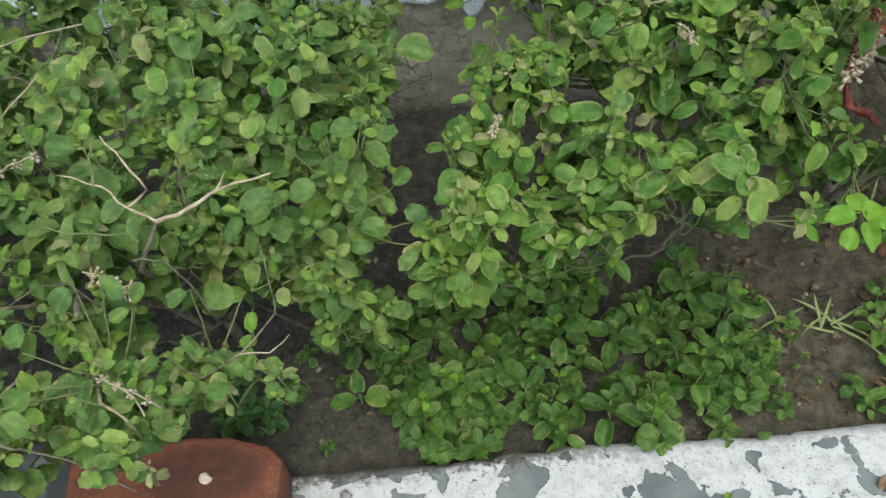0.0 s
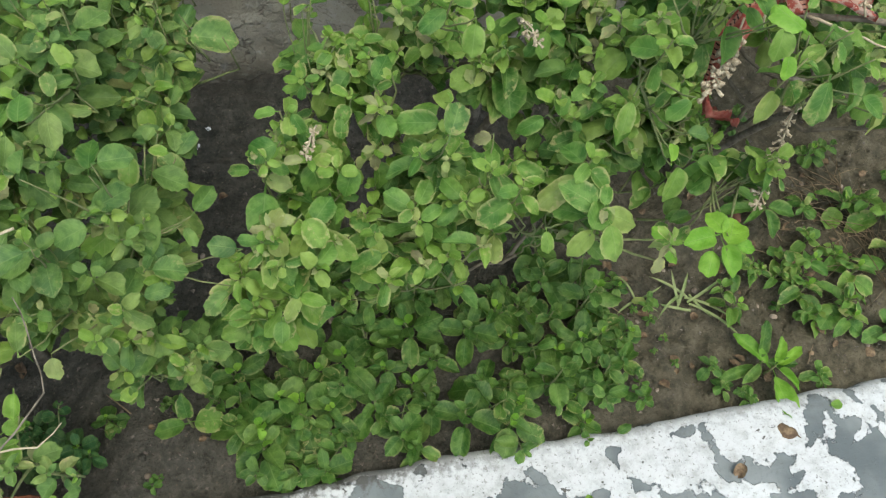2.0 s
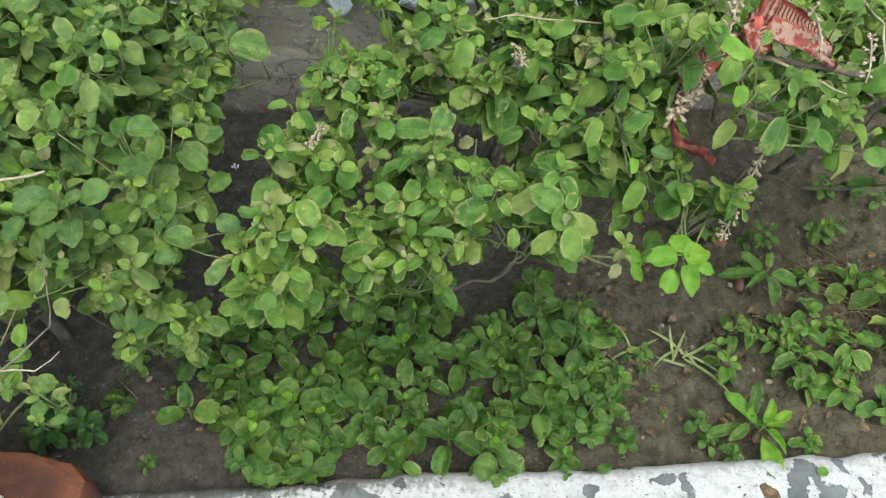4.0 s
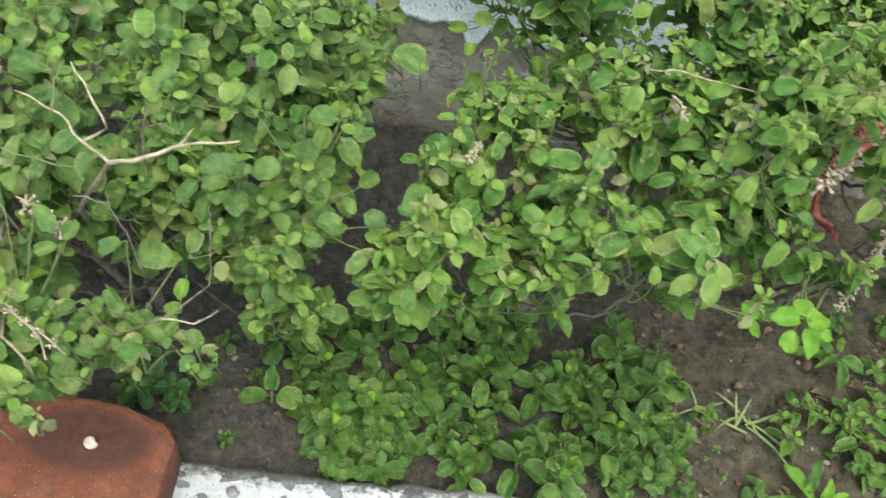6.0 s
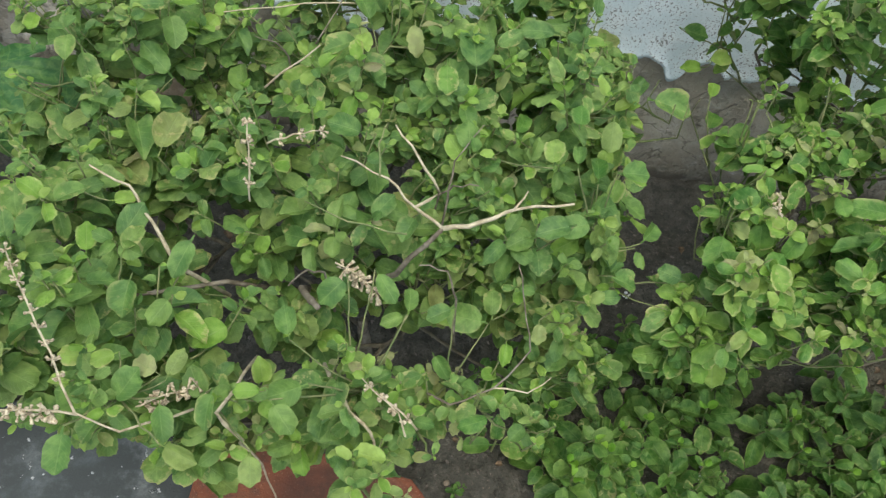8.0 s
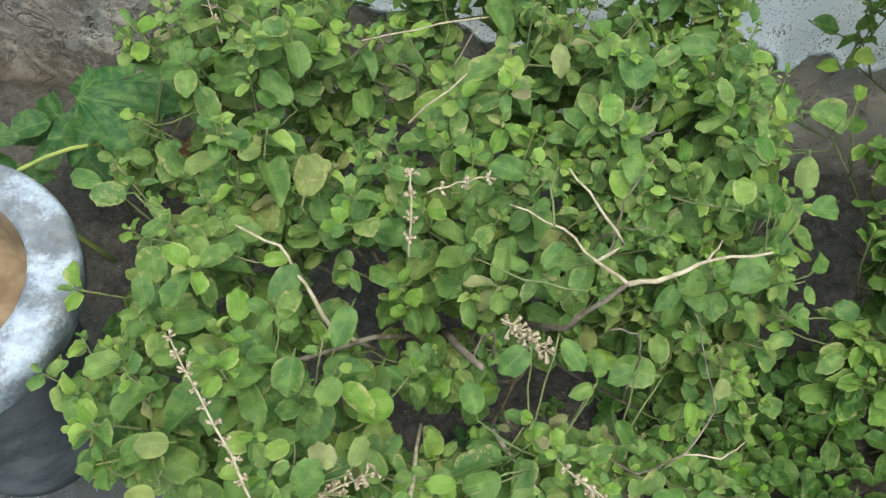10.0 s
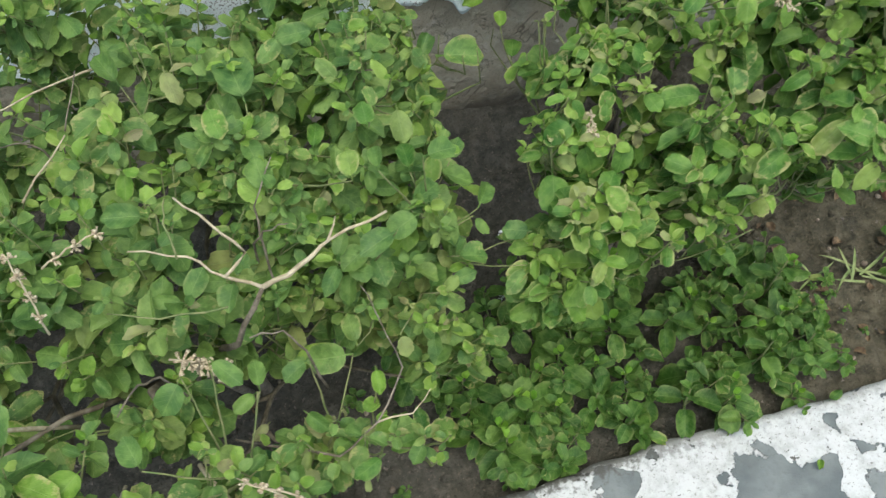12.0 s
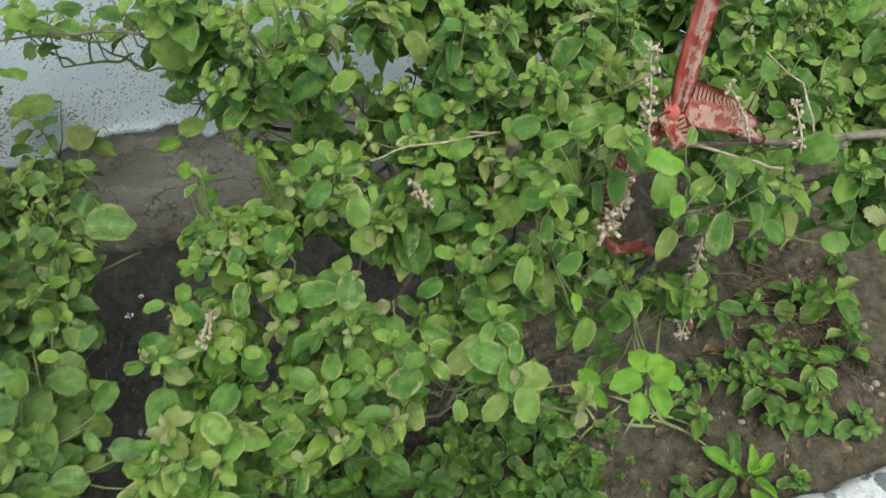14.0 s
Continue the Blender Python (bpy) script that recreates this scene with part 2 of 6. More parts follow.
def kerb_material():
    s = Nodes("flaking_whitewash_on_cement")
    p = s.pos()
    x = s.xyz(p)
    left = s.math("MULTIPLY", s.step(x[0], -0.25, -0.42), 0.34)
    front = s.math("MULTIPLY", s.step(x[1], 0.462, 0.395), 0.15)
    back = s.math("MULTIPLY", s.math("MULTIPLY", s.step(x[1], 0.488, 0.516), s.step(x[0], 0.14, -0.04)), 0.15)
    n1 = s.noise(p, 17.0, 2.5, 0.5, 0.5)
    n2 = s.noise(p, 120.0, 4.0, 0.65)
    v = s.math("ADD", s.math("ADD", s.math("MULTIPLY", n1, 0.86), s.math("MULTIPLY", n2, 0.14)), s.math("ADD", s.math("ADD", left, front), s.math("SUBTRACT", back, 0.024)))
    fleck = s.math("MULTIPLY", s.step(x[0], -0.36, -0.44), s.step(s.noise(p, 95.0, 3.0, 0.6), 0.66, 0.69))
    bare = s.math("MULTIPLY", s.step(v, 0.53, 0.541), s.math("SUBTRACT", 1.0, fleck))
    fine = s.noise(p, 260.0, 4.0, 0.65)
    wide = s.noise(p, 13.0, 4.0)
    cem = s.mix(s.step(wide, 0.35, 0.7), (0.092, 0.110, 0.112), (0.180, 0.202, 0.198))
    cem = s.mix(s.math("MULTIPLY", s.step(fine, 0.5, 0.7), 0.3), cem, (0.11, 0.12, 0.12))
    cem = s.mix(s.math("MULTIPLY", s.step(x[0], -0.22, -0.45), s.step(s.noise(p, 24.0, 7.0, 0.7), 0.72, 0.44)), cem, (0.050, 0.058, 0.057))
    lime = s.mix(s.step(s.noise(p, 55.0, 6.0, 0.72), 0.42, 0.74), (0.45, 0.475, 0.47), (0.30, 0.315, 0.30))
    pit = s.step(s.noise(p, 260.0, 4.0, 0.68), 0.56, 0.66)
    lime = s.mix(s.math("MULTIPLY", pit, 0.75), lime, (0.20, 0.20, 0.18))
    speck = s.step(s.noise(p, 150.0, 2.0, 0.5), 0.70, 0.74)
    lime = s.mix(speck, lime, (0.09, 0.09, 0.08))
    dirt = s.math("MULTIPLY", s.step(s.math("ADD", x[1], s.math("MULTIPLY", s.math("SUBTRACT", n2, 0.5), 0.06)), 0.496, 0.511), s.math("MULTIPLY", s.step(x[0], -0.42, -0.36), s.math("SUBTRACT", 0.85, s.math("MULTIPLY", s.step(x[0], 0.0, 0.2), 0.55))))
    col = s.mix(dirt, s.mix(bare, lime, cem), (0.066, 0.064, 0.054))
    grain = s.bump(s.math("SUBTRACT", fine, s.math("MULTIPLY", pit, 0.8)), 0.45, 0.002)
    nrm = s.bump(s.math("SUBTRACT", 1.0, bare), 0.9, 0.003, grain)
    return s.finish(col, 0.88, nrm, 0.25)


def plaster_material():
    s = Nodes("stained_cement_plaster")
    p = s.pos()
    x = s.xyz(p)
    big = s.noise(p, 6.0, 5.0, 0.6)
    mid = s.noise(p, 38.0, 5.0, 0.65)
    fine = s.noise(p, 300.0, 4.0, 0.7)
    col = s.mix(s.step(big, 0.35, 0.68), (0.33, 0.305, 0.245), (0.50, 0.475, 0.39))
    moss = s.math("MULTIPLY", s.step(x[0], -0.30, -0.55), s.step(s.noise(p, 26.0, 6.0, 0.7), 0.36, 0.56))
    col = s.mix(s.math("MULTIPLY", moss, 0.85), col, (0.055, 0.055, 0.045))
    mud = s.step(s.math("ADD", x[2], s.math("MULTIPLY", s.math("SUBTRACT", mid, 0.5), 0.09)), 0.12, 0.02)
    old = s.math("MULTIPLY", s.step(s.math("ADD", x[2], s.math("MULTIPLY", s.math("SUBTRACT", big, 0.5), 0.35)), 0.12, 0.135), s.step(s.noise(p, 15.0, 4.0, 0.6), 0.50, 0.52))
    col = s.mix(s.math("MULTIPLY", old, 0.35), col, (0.40, 0.41, 0.37))
    col = s.mix(s.math("MULTIPLY", mud, 0.75), col, (0.165, 0.132, 0.085))
    damp = s.step(s.math("ADD", x[2], s.math("MULTIPLY", s.math("SUBTRACT", mid, 0.5), 0.04)), 0.035, 0.01)
    col = s.mix(s.math("MULTIPLY", damp, 0.7), col, (0.05, 0.046, 0.036))
    patch = s.step(s.noise(p, 11.0, 6.0, 0.65), 0.50, 0.56)
    col = s.mix(s.math("MULTIPLY", patch, 0.40), col, (0.30, 0.275, 0.22))
    crack = s.step(s.math("ABSOLUTE", s.math("SUBTRACT", s.noise(p, 13.0, 4.0, 0.6, 0.8), 0.5)), 0.012, 0.003)
    col = s.mix(s.math("MULTIPLY", crack, 0.45), col, (0.10, 0.09, 0.07))
    col = s.mix(s.math("MULTIPLY", s.step(mid, 0.56, 0.72), 0.6), col, (0.50, 0.48, 0.44))
    col = s.mix(s.math("MULTIPLY", s.step(fine, 0.52, 0.75), 0.5), col, (0.13, 0.118, 0.098))
    return s.finish(col, 0.92, s.bump(s.math("SUBTRACT", s.math("ADD", mid, s.math("MULTIPLY", fine, 0.6)), s.math("MULTIPLY", s.math("ADD", patch, crack), 0.7)), 0.8, 0.006), 0.2)


def lime_material():
    s = Nodes("bluish_whitewash")
    p = s.pos()
    fine = s.noise(p, 400.0, 3.0, 0.6)
    mid = s.noise(p, 30.0, 5.0, 0.6)
    col = s.mix(s.step(mid, 0.35, 0.7), (0.55, 0.66, 0.69), (0.68, 0.76, 0.78))
    dots = s.step(s.math("ADD", fine, s.math("MULTIPLY", mid, 0.40)), 0.77, 0.84)
    col = s.mix(s.math("MULTIPLY", dots, 0.8), col, (0.12, 0.12, 0.11))
    return s.finish(col, 0.9, s.bump(s.math("ADD", mid, s.math("MULTIPLY", fine, 0.4)), 0.5, 0.004), 0.2)


def brick_material():
    s = Nodes("weathered_red_brick")
    p = s.pos()
    big = s.noise(p, 22.0, 4.0)
    mid = s.noise(p, 90.0, 5.0, 0.65)
    fine = s.noise(p, 600.0, 3.0)
    col = s.mix(s.step(big, 0.3, 0.7), (0.130, 0.046, 0.026), (0.205, 0.078, 0.042))
    col = s.mix(s.math("MULTIPLY", s.step(mid, 0.44, 0.66), 0.75), col, (0.095, 0.050, 0.034))
    col = s.mix(s.math("MULTIPLY", s.step(fine, 0.62, 0.72), 0.5), col, (0.50, 0.33, 0.22))
    x = s.xyz(s.n("TexCoord").outputs["Object"])
    dx = s.math("DIVIDE", s.math("SUBTRACT", x[0], 0.030), 0.060)
    dy = s.math("DIVIDE", s.math("SUBTRACT", x[1], 0.014), 0.032)
    frog = s.step(s.math("ADD", s.math("ADD", s.math("MULTIPLY", dx, dx), s.math("MULTIPLY", dy, dy)), s.math("MULTIPLY", s.math("SUBTRACT", mid, 0.5), 1.6)), 1.3, 0.5)
    col = s.mix(s.math("MULTIPLY", frog, s.math("ADD", 0.45, s.math("MULTIPLY", mid, 0.6))), col, (0.060, 0.032, 0.024))
    side = s.step(x[2], 0.048, 0.030)
    col = s.mix(s.math("MULTIPLY", side, s.step(mid, 0.38, 0.6)), col, (0.085, 0.07, 0.055))
    return s.finish(col, 0.9, s.bump(s.math("ADD", mid, s.math("MULTIPLY", fine, 0.4)), 0.7, 0.003), 0.2)


def plain_material(name, a, b, scale, rough=0.85, bump=0.4, dist=0.002):
    s = Nodes(name)
    p = s.pos()
    n1 = s.noise(p, scale, 5.0, 0.6)
    n2 = s.noise(p, scale * 7, 3.0)
    return s.finish(s.mix(s.step(n1, 0.32, 0.68), a, b), rough, s.bump(s.math("ADD", n1, s.math("MULTIPLY", n2, 0.4)), bump, dist), 0.3)


SOIL, KERB, PLASTER, LIME, BRICK = soil_material(), kerb_material(), plaster_material(), lime_material(), brick_material()
PAVE = plain_material("worn_cement_paving", (0.20, 0.20, 0.19), (0.30, 0.30, 0.28), 12)
POT = pot_material()
# the pot's bare side: shade below the rim is put into its dark colour
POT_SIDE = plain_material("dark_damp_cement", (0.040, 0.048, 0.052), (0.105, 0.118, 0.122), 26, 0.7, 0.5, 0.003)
POT_IN = plain_material("mud_stained_cement", (0.13, 0.095, 0.055), (0.26, 0.20, 0.12), 30)
STONE = plain_material("pale_grit", (0.15, 0.12, 0.09), (0.32, 0.27, 0.21), 60)
CLAY = plain_material("brick_rubble", (0.13, 0.065, 0.045), (0.24, 0.12, 0.08), 60)
DEAD = plain_material("dead_leaves", (0.075, 0.050, 0.030), (0.20, 0.145, 0.085), 160)
PETAL = plain_material("white_petal", (0.75, 0.77, 0.80), (0.82, 0.84, 0.86), 200)
SHELL = plain_material("pale_snail_shell", (0.48, 0.40, 0.30), (0.66, 0.58, 0.46), 300, 0.4)
DARK_SHELL = plain_material("grey_snail_shell", (0.12, 0.12, 0.12), (0.28, 0.27, 0.26), 300, 0.4)

# ---- setting ----
KERB_Y, WALL_Y = 0.518, 1.020


def spaced(lo, a, b, hi, fine, coarse):
    xs = [lo + i * (a - lo) / coarse for i in range(coarse)]
    n = int((b - a) / fine)
    xs += [a + i * (b - a) / n for i in range(n)]
    xs += [b + i * (hi - b) / coarse for i in range(coarse + 1)]
    return xs


def sheet(bm, xs, ys, f):
    rows = [[bm.verts.new(f(x, y)) for x in xs] for y in ys]
    for a, b in zip(rows, rows[1:]):
        for i in range(len(xs) - 1):
            bm.faces.new((a[i], a[i + 1], b[i + 1], b[i]))
    return rows


def soil_z(x, y):
    z = 0.014 * noise.noise((x * 6, y * 6, 1.3)) + 0.008 * noise.noise((x * 22, y * 22, 4.1)) + 0.004 * noise.noise((x * 70, y * 70, 7.7))
    rough = max(0.25, min(1.0, (x + 0.1) / 0.4))
    z += rough * (0.0065 * noise.noise((x * 48, y * 48, 2.2)) + 0.0035 * noise.noise((x * 125, y * 125, 5.5)))
    z += 0.02 * max(0.0, min(1.0, (y - 0.86) / 0.14)) - 0.006
    return z


bm = bmesh.new()
sheet(bm, spaced(-4, -0.8, 0.85, 4, 0.004, 40), [0.50 + i * 0.004 for i in range(135)], lambda x, y: (x, y, soil_z(x, y)))
tagged(link_mesh("ground", bm, SOIL), "dark damp garden soil of a narrow planting bed", "soil", kind="structure")

bm = bmesh.new()
sheet(bm, [-60, -8, -4, 4, 8, 60], [-60, -8, -2, 0.40, 3, 60], lambda x, y: (x, y, -0.135))
tagged(link_mesh("pavement", bm, PAVE, smooth=False), "worn grey cement paving in front of the bed", "pavement", kind="structure")


def kerb_profile(x, k):
    """The kerb's cross-section, from the foot of its back to the foot of its front."""
    back = KERB_Y + 0.012 * noise.noise((x * 5, 0, 3)) + 0.006 * noise.noise((x * 26, 2, 3)) + 0.068 * max(0, min(1, (-0.40 - x) / 0.09))
    top = 0.016 + 0.003 * noise.noise((x * 9, 5, 1))
    pts = [(back + 0.003, -0.10), (back, -0.01), (back - 0.004, top - 0.004)]
    n = 22
    for i in range(n + 1):
        t = i / n
        y = lerp(back - 0.010, 0.372, t)
        pts.append((y, top + 0.0016 * noise.noise((x * 40, y * 40, 8)) + 0.0008 * noise.noise((x * 130, y * 130, 2))))
    pts += [(0.366, top - 0.006), (0.363, -0.03), (0.362, -0.135)]
    return pts[k]


bm = bmesh.new()
xs = spaced(-4, -0.9, 0.9, 4, 0.006, 12)
sheet(bm, xs, range(29), lambda x, k: (x, *kerb_profile(x, k)))
bmesh.ops.reverse_faces(bm, faces=bm.faces[:])
tagged(link_mesh("kerb", bm, KERB), "low cement kerb with flaking white limewash", "kerb", kind="structure")


def coat_edge(x):
    """The ragged lower edge of the wall's limewash."""
    z = 0.198 + 0.030 * noise.noise((x * 4.0, 1.5, 0)) + 0.018 * noise.noise((x * 17, 3.5, 0)) + 0.008 * noise.noise((x * 60, 7.5, 0)) + 0.004 * noise.noise((x * 170, 9.5, 0))
    z += max(0.0, min(1.0, (-0.42 - x) / 0.2)) * (0.11 + 0.05 * noise.noise((x * 11, 4.5, 2)) + 0.03 * noise.noise((x * 38, 2.5, 2)))
    z -= 0.035 * math.exp(-((x - 0.03) / 0.018) ** 2)
    return z


bm = bmesh.new()
xs = spaced(-4, -1.0, 1.2, 4, 0.01, 10)
zs = [-0.15 + i * 0.012 for i in range(56)] + [0.7, 0.95]
sheet(bm, xs, zs, lambda x, z: (x, WALL_Y + 0.006 * noise.noise((x * 12, 2, z * 12)) + 0.002 * noise.noise((x * 60, 2, z * 60)), z))
top = [v for v in bm.verts if v.co.z > 0.94]
ext = bmesh.ops.extrude_edge_only(bm, edges=[e for e in bm.edges if e.verts[0].co.z > 0.94 and e.verts[1].co.z > 0.94])
for g in ext["geom"]:
    if isinstance(g, bmesh.types.BMVert):
        g.co.y = WALL_Y + 0.24
low = bmesh.ops.extrude_edge_only(bm, edges=[e for e in bm.edges if e.verts[0].co.y > WALL_Y + 0.2 and e.verts[1].co.y > WALL_Y + 0.2])
for g in low["geom"]:
    if isinstance(g, bmesh.types.BMVert):
        g.co.z = -0.15
tagged(link_mesh("wall", bm, PLASTER), "garden wall with a bare stained cement foot", "wall", kind="structure")

bm = bmesh.new()
xs = spaced(-4, -1.0, 1.2, 4, 0.003, 60)
rows = [0, 0.0015, 0.006, 0.02, 0.05, 0.1, 0.16, 0.24, 0.34, 0.5, 0.62, 0.75]


def coat(x, k):
    if k == 0:
        return (x, WALL_Y + 0.004, coat_edge(x))
    z = min(coat_edge(x) + rows[k], 0.947)
    return (x, WALL_Y - 0.0085 + 0.006 * noise.noise((x * 12, 2, z * 12)) - 0.002 * (k == 1), z)


sheet(bm, xs, range(len(rows)), coat)
tagged(link_mesh("limewash_coat", bm, LIME), "bluish white limewash with a flaked lower edge and black specks", "wall coat", kind="structure")

# ---- leaves ----
def leaf_data(name, material, wide, cup, bend, seed, ragged=0.0):
    """One leaf, one unit long, from its stalk at the origin along x, its face up: round-tipped, with a toothed rim."""
    rr = random.Random(seed)
    bm = bmesh.new()
    uvl = bm.loops.layers.uv.new("UVMap")
    ts = [0.0, 0.17, 0.19, 0.24, 0.31, 0.39, 0.47, 0.55, 0.63, 0.71, 0.79, 0.86, 0.925, 0.97, 1.0]
    grid, uvs = [], {}
    ph = rr.uniform(0, 6)
    full = rr.uniform(0.95, 1.25)
    bite = [rr.uniform(1 - ragged, 1 + 0.3 * ragged) for _ in range(40)]
    for i, t in enumerate(ts):
        if t <= 0.17:
            w = 0.016
        elif t >= 1.0:
            w = wide * 0.30
        else:
            q = (t - 0.16) / 0.84
            w = max(0.03, wide * max(0.0, 1 - abs(2 * q ** full - 1) ** 2.6) ** 0.52)
            w *= 1 + (0.016 if i % 2 else -0.012)
        row = []
        for j in range(5):
            s = (j - 2) / 2
            y = s * w * (bite[i * 2 + (j > 2)] if j in (0, 4) and 0.2 < t else 1.0)
            z = cup * abs(s) ** 1.5 * w - bend * t * t + (0.045 + 0.08 * ragged) * math.sin(7.5 * t + ph + 2 * s) * abs(s) - 0.022 * (j % 2) * (0.17 < t < 0.97) * math.sin(26 * t)
            z += (0.012 + 0.05 * ragged) * math.sin(40 * t + ph) * abs(s)
            v = bm.verts.new((t - (0.05 * s * s if t > 0.9 else 0), y, z))
            uvs[v] = (0.5 + s * 0.5, t)
            row.append(v)
        grid.append(row)
    for a, b in zip(grid, grid[1:]):
        for j in range(4):
            f = bm.faces.new((a[j], b[j], b[j + 1], a[j + 1]))
            f.smooth = True
            for lp in f.loops:
                lp[uvl].uv = uvs[lp.vert]
    me = bpy.data.meshes.new(name)
    bm.to_mesh(me)
    bm.free()
    me.materials.append(material)
    return me


LEAVES = {}
for key in ("old", "fresh", "young", "bright", "tip", "weed", "sere"):
    LEAVES[key] = []
    for k in range(12):
        a = random.Random(100 + k)
        wide = a.choice((0.225, 0.25, 0.275, 0.295, 0.32, 0.345))
        cup = a.choice((-0.6, -0.35, 0.25, 0.5, 0.75, 1.0)) * a.uniform(0.7, 1.2)
        bend = a.uniform(-0.08, 0.42) + (0.18 if key in ("fresh", "sere") else 0.0)
        ragged = {"sere": 0.18, "fresh": (0.0, 0.012, 0.03)[k % 3], "old": (0.0, 0.01, 0.025)[k % 3], "tip": 0.03}.get(key, 0.01)
        LEAVES[key].append(leaf_data("leaf_blade", LEAF[key], wide, cup, bend, 40 + k, ragged))


def leaf_matrix(p, d, up, size):
    x = Vector(d).normalized()
    z = Vector(up) - x * x.dot(Vector(up))
    z = z.normalized() if z.length > 1e-5 else x.orthogonal().normalized()
    y = z.cross(x)
    m = Matrix((x, y, z)).transposed().to_4x4()
    return Matrix.Translation(p) @ m @ Matrix.Diagonal((size, size, size, 1))


def sprig(rr, apex, axis, nodes, biggest, gap, out, dry=0.0):
    """Crosswise leaf pairs down a shoot from its apex; adds (matrix, tone) to out and returns the shoot's foot."""
    axis = Vector(axis).normalized()
    a = axis.orthogonal().normalized()
    b = axis.cross(a)
    phi = rr.uniform(0, math.pi)
    p = Vector(apex)
    withered = rr.random() < dry
    for k in range(nodes):
        grow = min(1.0, 0.36 + 0.24 * k) * biggest
        el = radians(min(108, 44 + 19 * k + rr.uniform(-14, 14)))
        for half in (0, math.pi):
            if k > 1 and rr.random() < 0.12:
                continue
            f = phi + half + rr.uniform(-0.3, 0.3)
            r = a * math.cos(f) + b * math.sin(f)
            d = axis * math.cos(el) + r * math.sin(el)
            up = axis * 0.55 + Vector((0, -0.10, 0.6)) - r * 0.15 + Vector((rr.uniform(-0.6, 0.6), rr.uniform(-0.6, 0.6), 0))
            tone = "tip" if k < 1 or (k == 1 and rr.random() < 0.75) or (k == 2 and rr.random() < 0.2) or rr.random() < 0.05 else ""
            if (withered and rr.random() < 0.6) or rr.random() < dry * 0.35:
                tone = "sere"
            out.append((leaf_matrix(p, d, up, grow * rr.uniform(0.7, 1.25) * (0.62 if tone == "sere" else 1.0)), tone))
        p = p - axis * gap * (0.5 + 0.25 * k)
        phi += math.pi / 2 + rr.uniform(-0.2, 0.2)
    return p


def leaves_onto(plant, out, key, limit=300):
    """The topmost leaves as parts of their own, the rest joined, tone by tone."""
    out.sort(key=lambda q: -q[0].translation.z)
    inv = plant.matrix_world.inverted()
    for i, (m, tone) in enumerate(out[:limit]):
        ob = new("leaf", LEAVES[tone or key][i * 7 % 12])
        ob.parent = plant
        ob.matrix_basis = inv @ m
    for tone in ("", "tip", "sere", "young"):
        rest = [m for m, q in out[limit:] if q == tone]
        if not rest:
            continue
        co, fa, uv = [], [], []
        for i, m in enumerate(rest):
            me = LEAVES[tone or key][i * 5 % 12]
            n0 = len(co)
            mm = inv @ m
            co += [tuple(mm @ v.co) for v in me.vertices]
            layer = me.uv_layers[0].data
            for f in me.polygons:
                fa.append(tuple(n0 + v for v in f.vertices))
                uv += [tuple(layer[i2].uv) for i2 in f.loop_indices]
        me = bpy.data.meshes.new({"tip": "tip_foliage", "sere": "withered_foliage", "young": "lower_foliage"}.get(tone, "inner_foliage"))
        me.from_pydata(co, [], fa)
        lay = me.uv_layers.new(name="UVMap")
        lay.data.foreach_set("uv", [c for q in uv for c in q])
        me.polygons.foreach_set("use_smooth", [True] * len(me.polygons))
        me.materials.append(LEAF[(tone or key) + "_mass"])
        ob = new(me.name, me)
        ob.parent = plant
        tagged(ob, kind="stuff")


# ---- openings in the foliage, and leaves that stand out ----
# where the bed or the wall shows between the leaves: foot x, y, z, lean along x and y for each metre of height, radius
GAPS = []
GAPS += [(-0.094, 1.02, 0.041, 0.146, -0.879, 0.011), (-0.066, 1.02, 0.293, 0.26, -1.194, 0.027), (-0.065, 1.02, 0.146, 0.126, -1.015, 0.026), (-0.065, 1.02, 0.258, -0.186, -1.322, 0.017), (-0.055, 1.02, 0.069, 0.1, -0.911, 0.02), (-0.037, 1.02, 0.17, 0.087, -1.052, 0.019), (-0.035, 1.02, 0.128, 0.019, -1.074, 0.035), (-0.033, 1.02, 0.057, 0.015, -0.977, 0.029), (-0.027, 1.02, 0.242, -0.461, -1.326, 0.019), (-0.026, 1.02, 0.266, -0.257, -1.341, 0.028), (-0.026, 1.02, 0.268, 0.177, -1.14, 0.019), (-0.01, 1.02, 0.173, -0.246, -1.151, 0.026), (-0.008, 1.02, 0.013, -0.053, -0.891, 0.013), (-0.005, 1.02, 0.144, -0.023, -1.099, 0.026), (0.013, 1.02, 0.208, -0.5, -1.251, 0.013)]
GAPS += [(0.015, 1.02, 0.041, -0.237, -0.958, 0.024), (0.026, 1.02, 0.153, 0.067, -0.943, 0.012), (0.03, 1.02, 0.236, -0.338, -1.274, 0.016), (0.039, 1.02, 0.089, 0.043, -0.861, 0.014), (0.071, 1.02, 0.136, -0.075, -1.001, 0.015), (0.082, 1.02, 0.087, -0.513, -1.041, 0.026), (0.088, 1.02, 0.16, -0.579, -1.157, 0.017), (0.126, 1.02, 0.017, -0.523, -0.949, 0.021), (0.143, 1.02, 0.05, -0.711, -0.912, 0.019)]
BARE = []
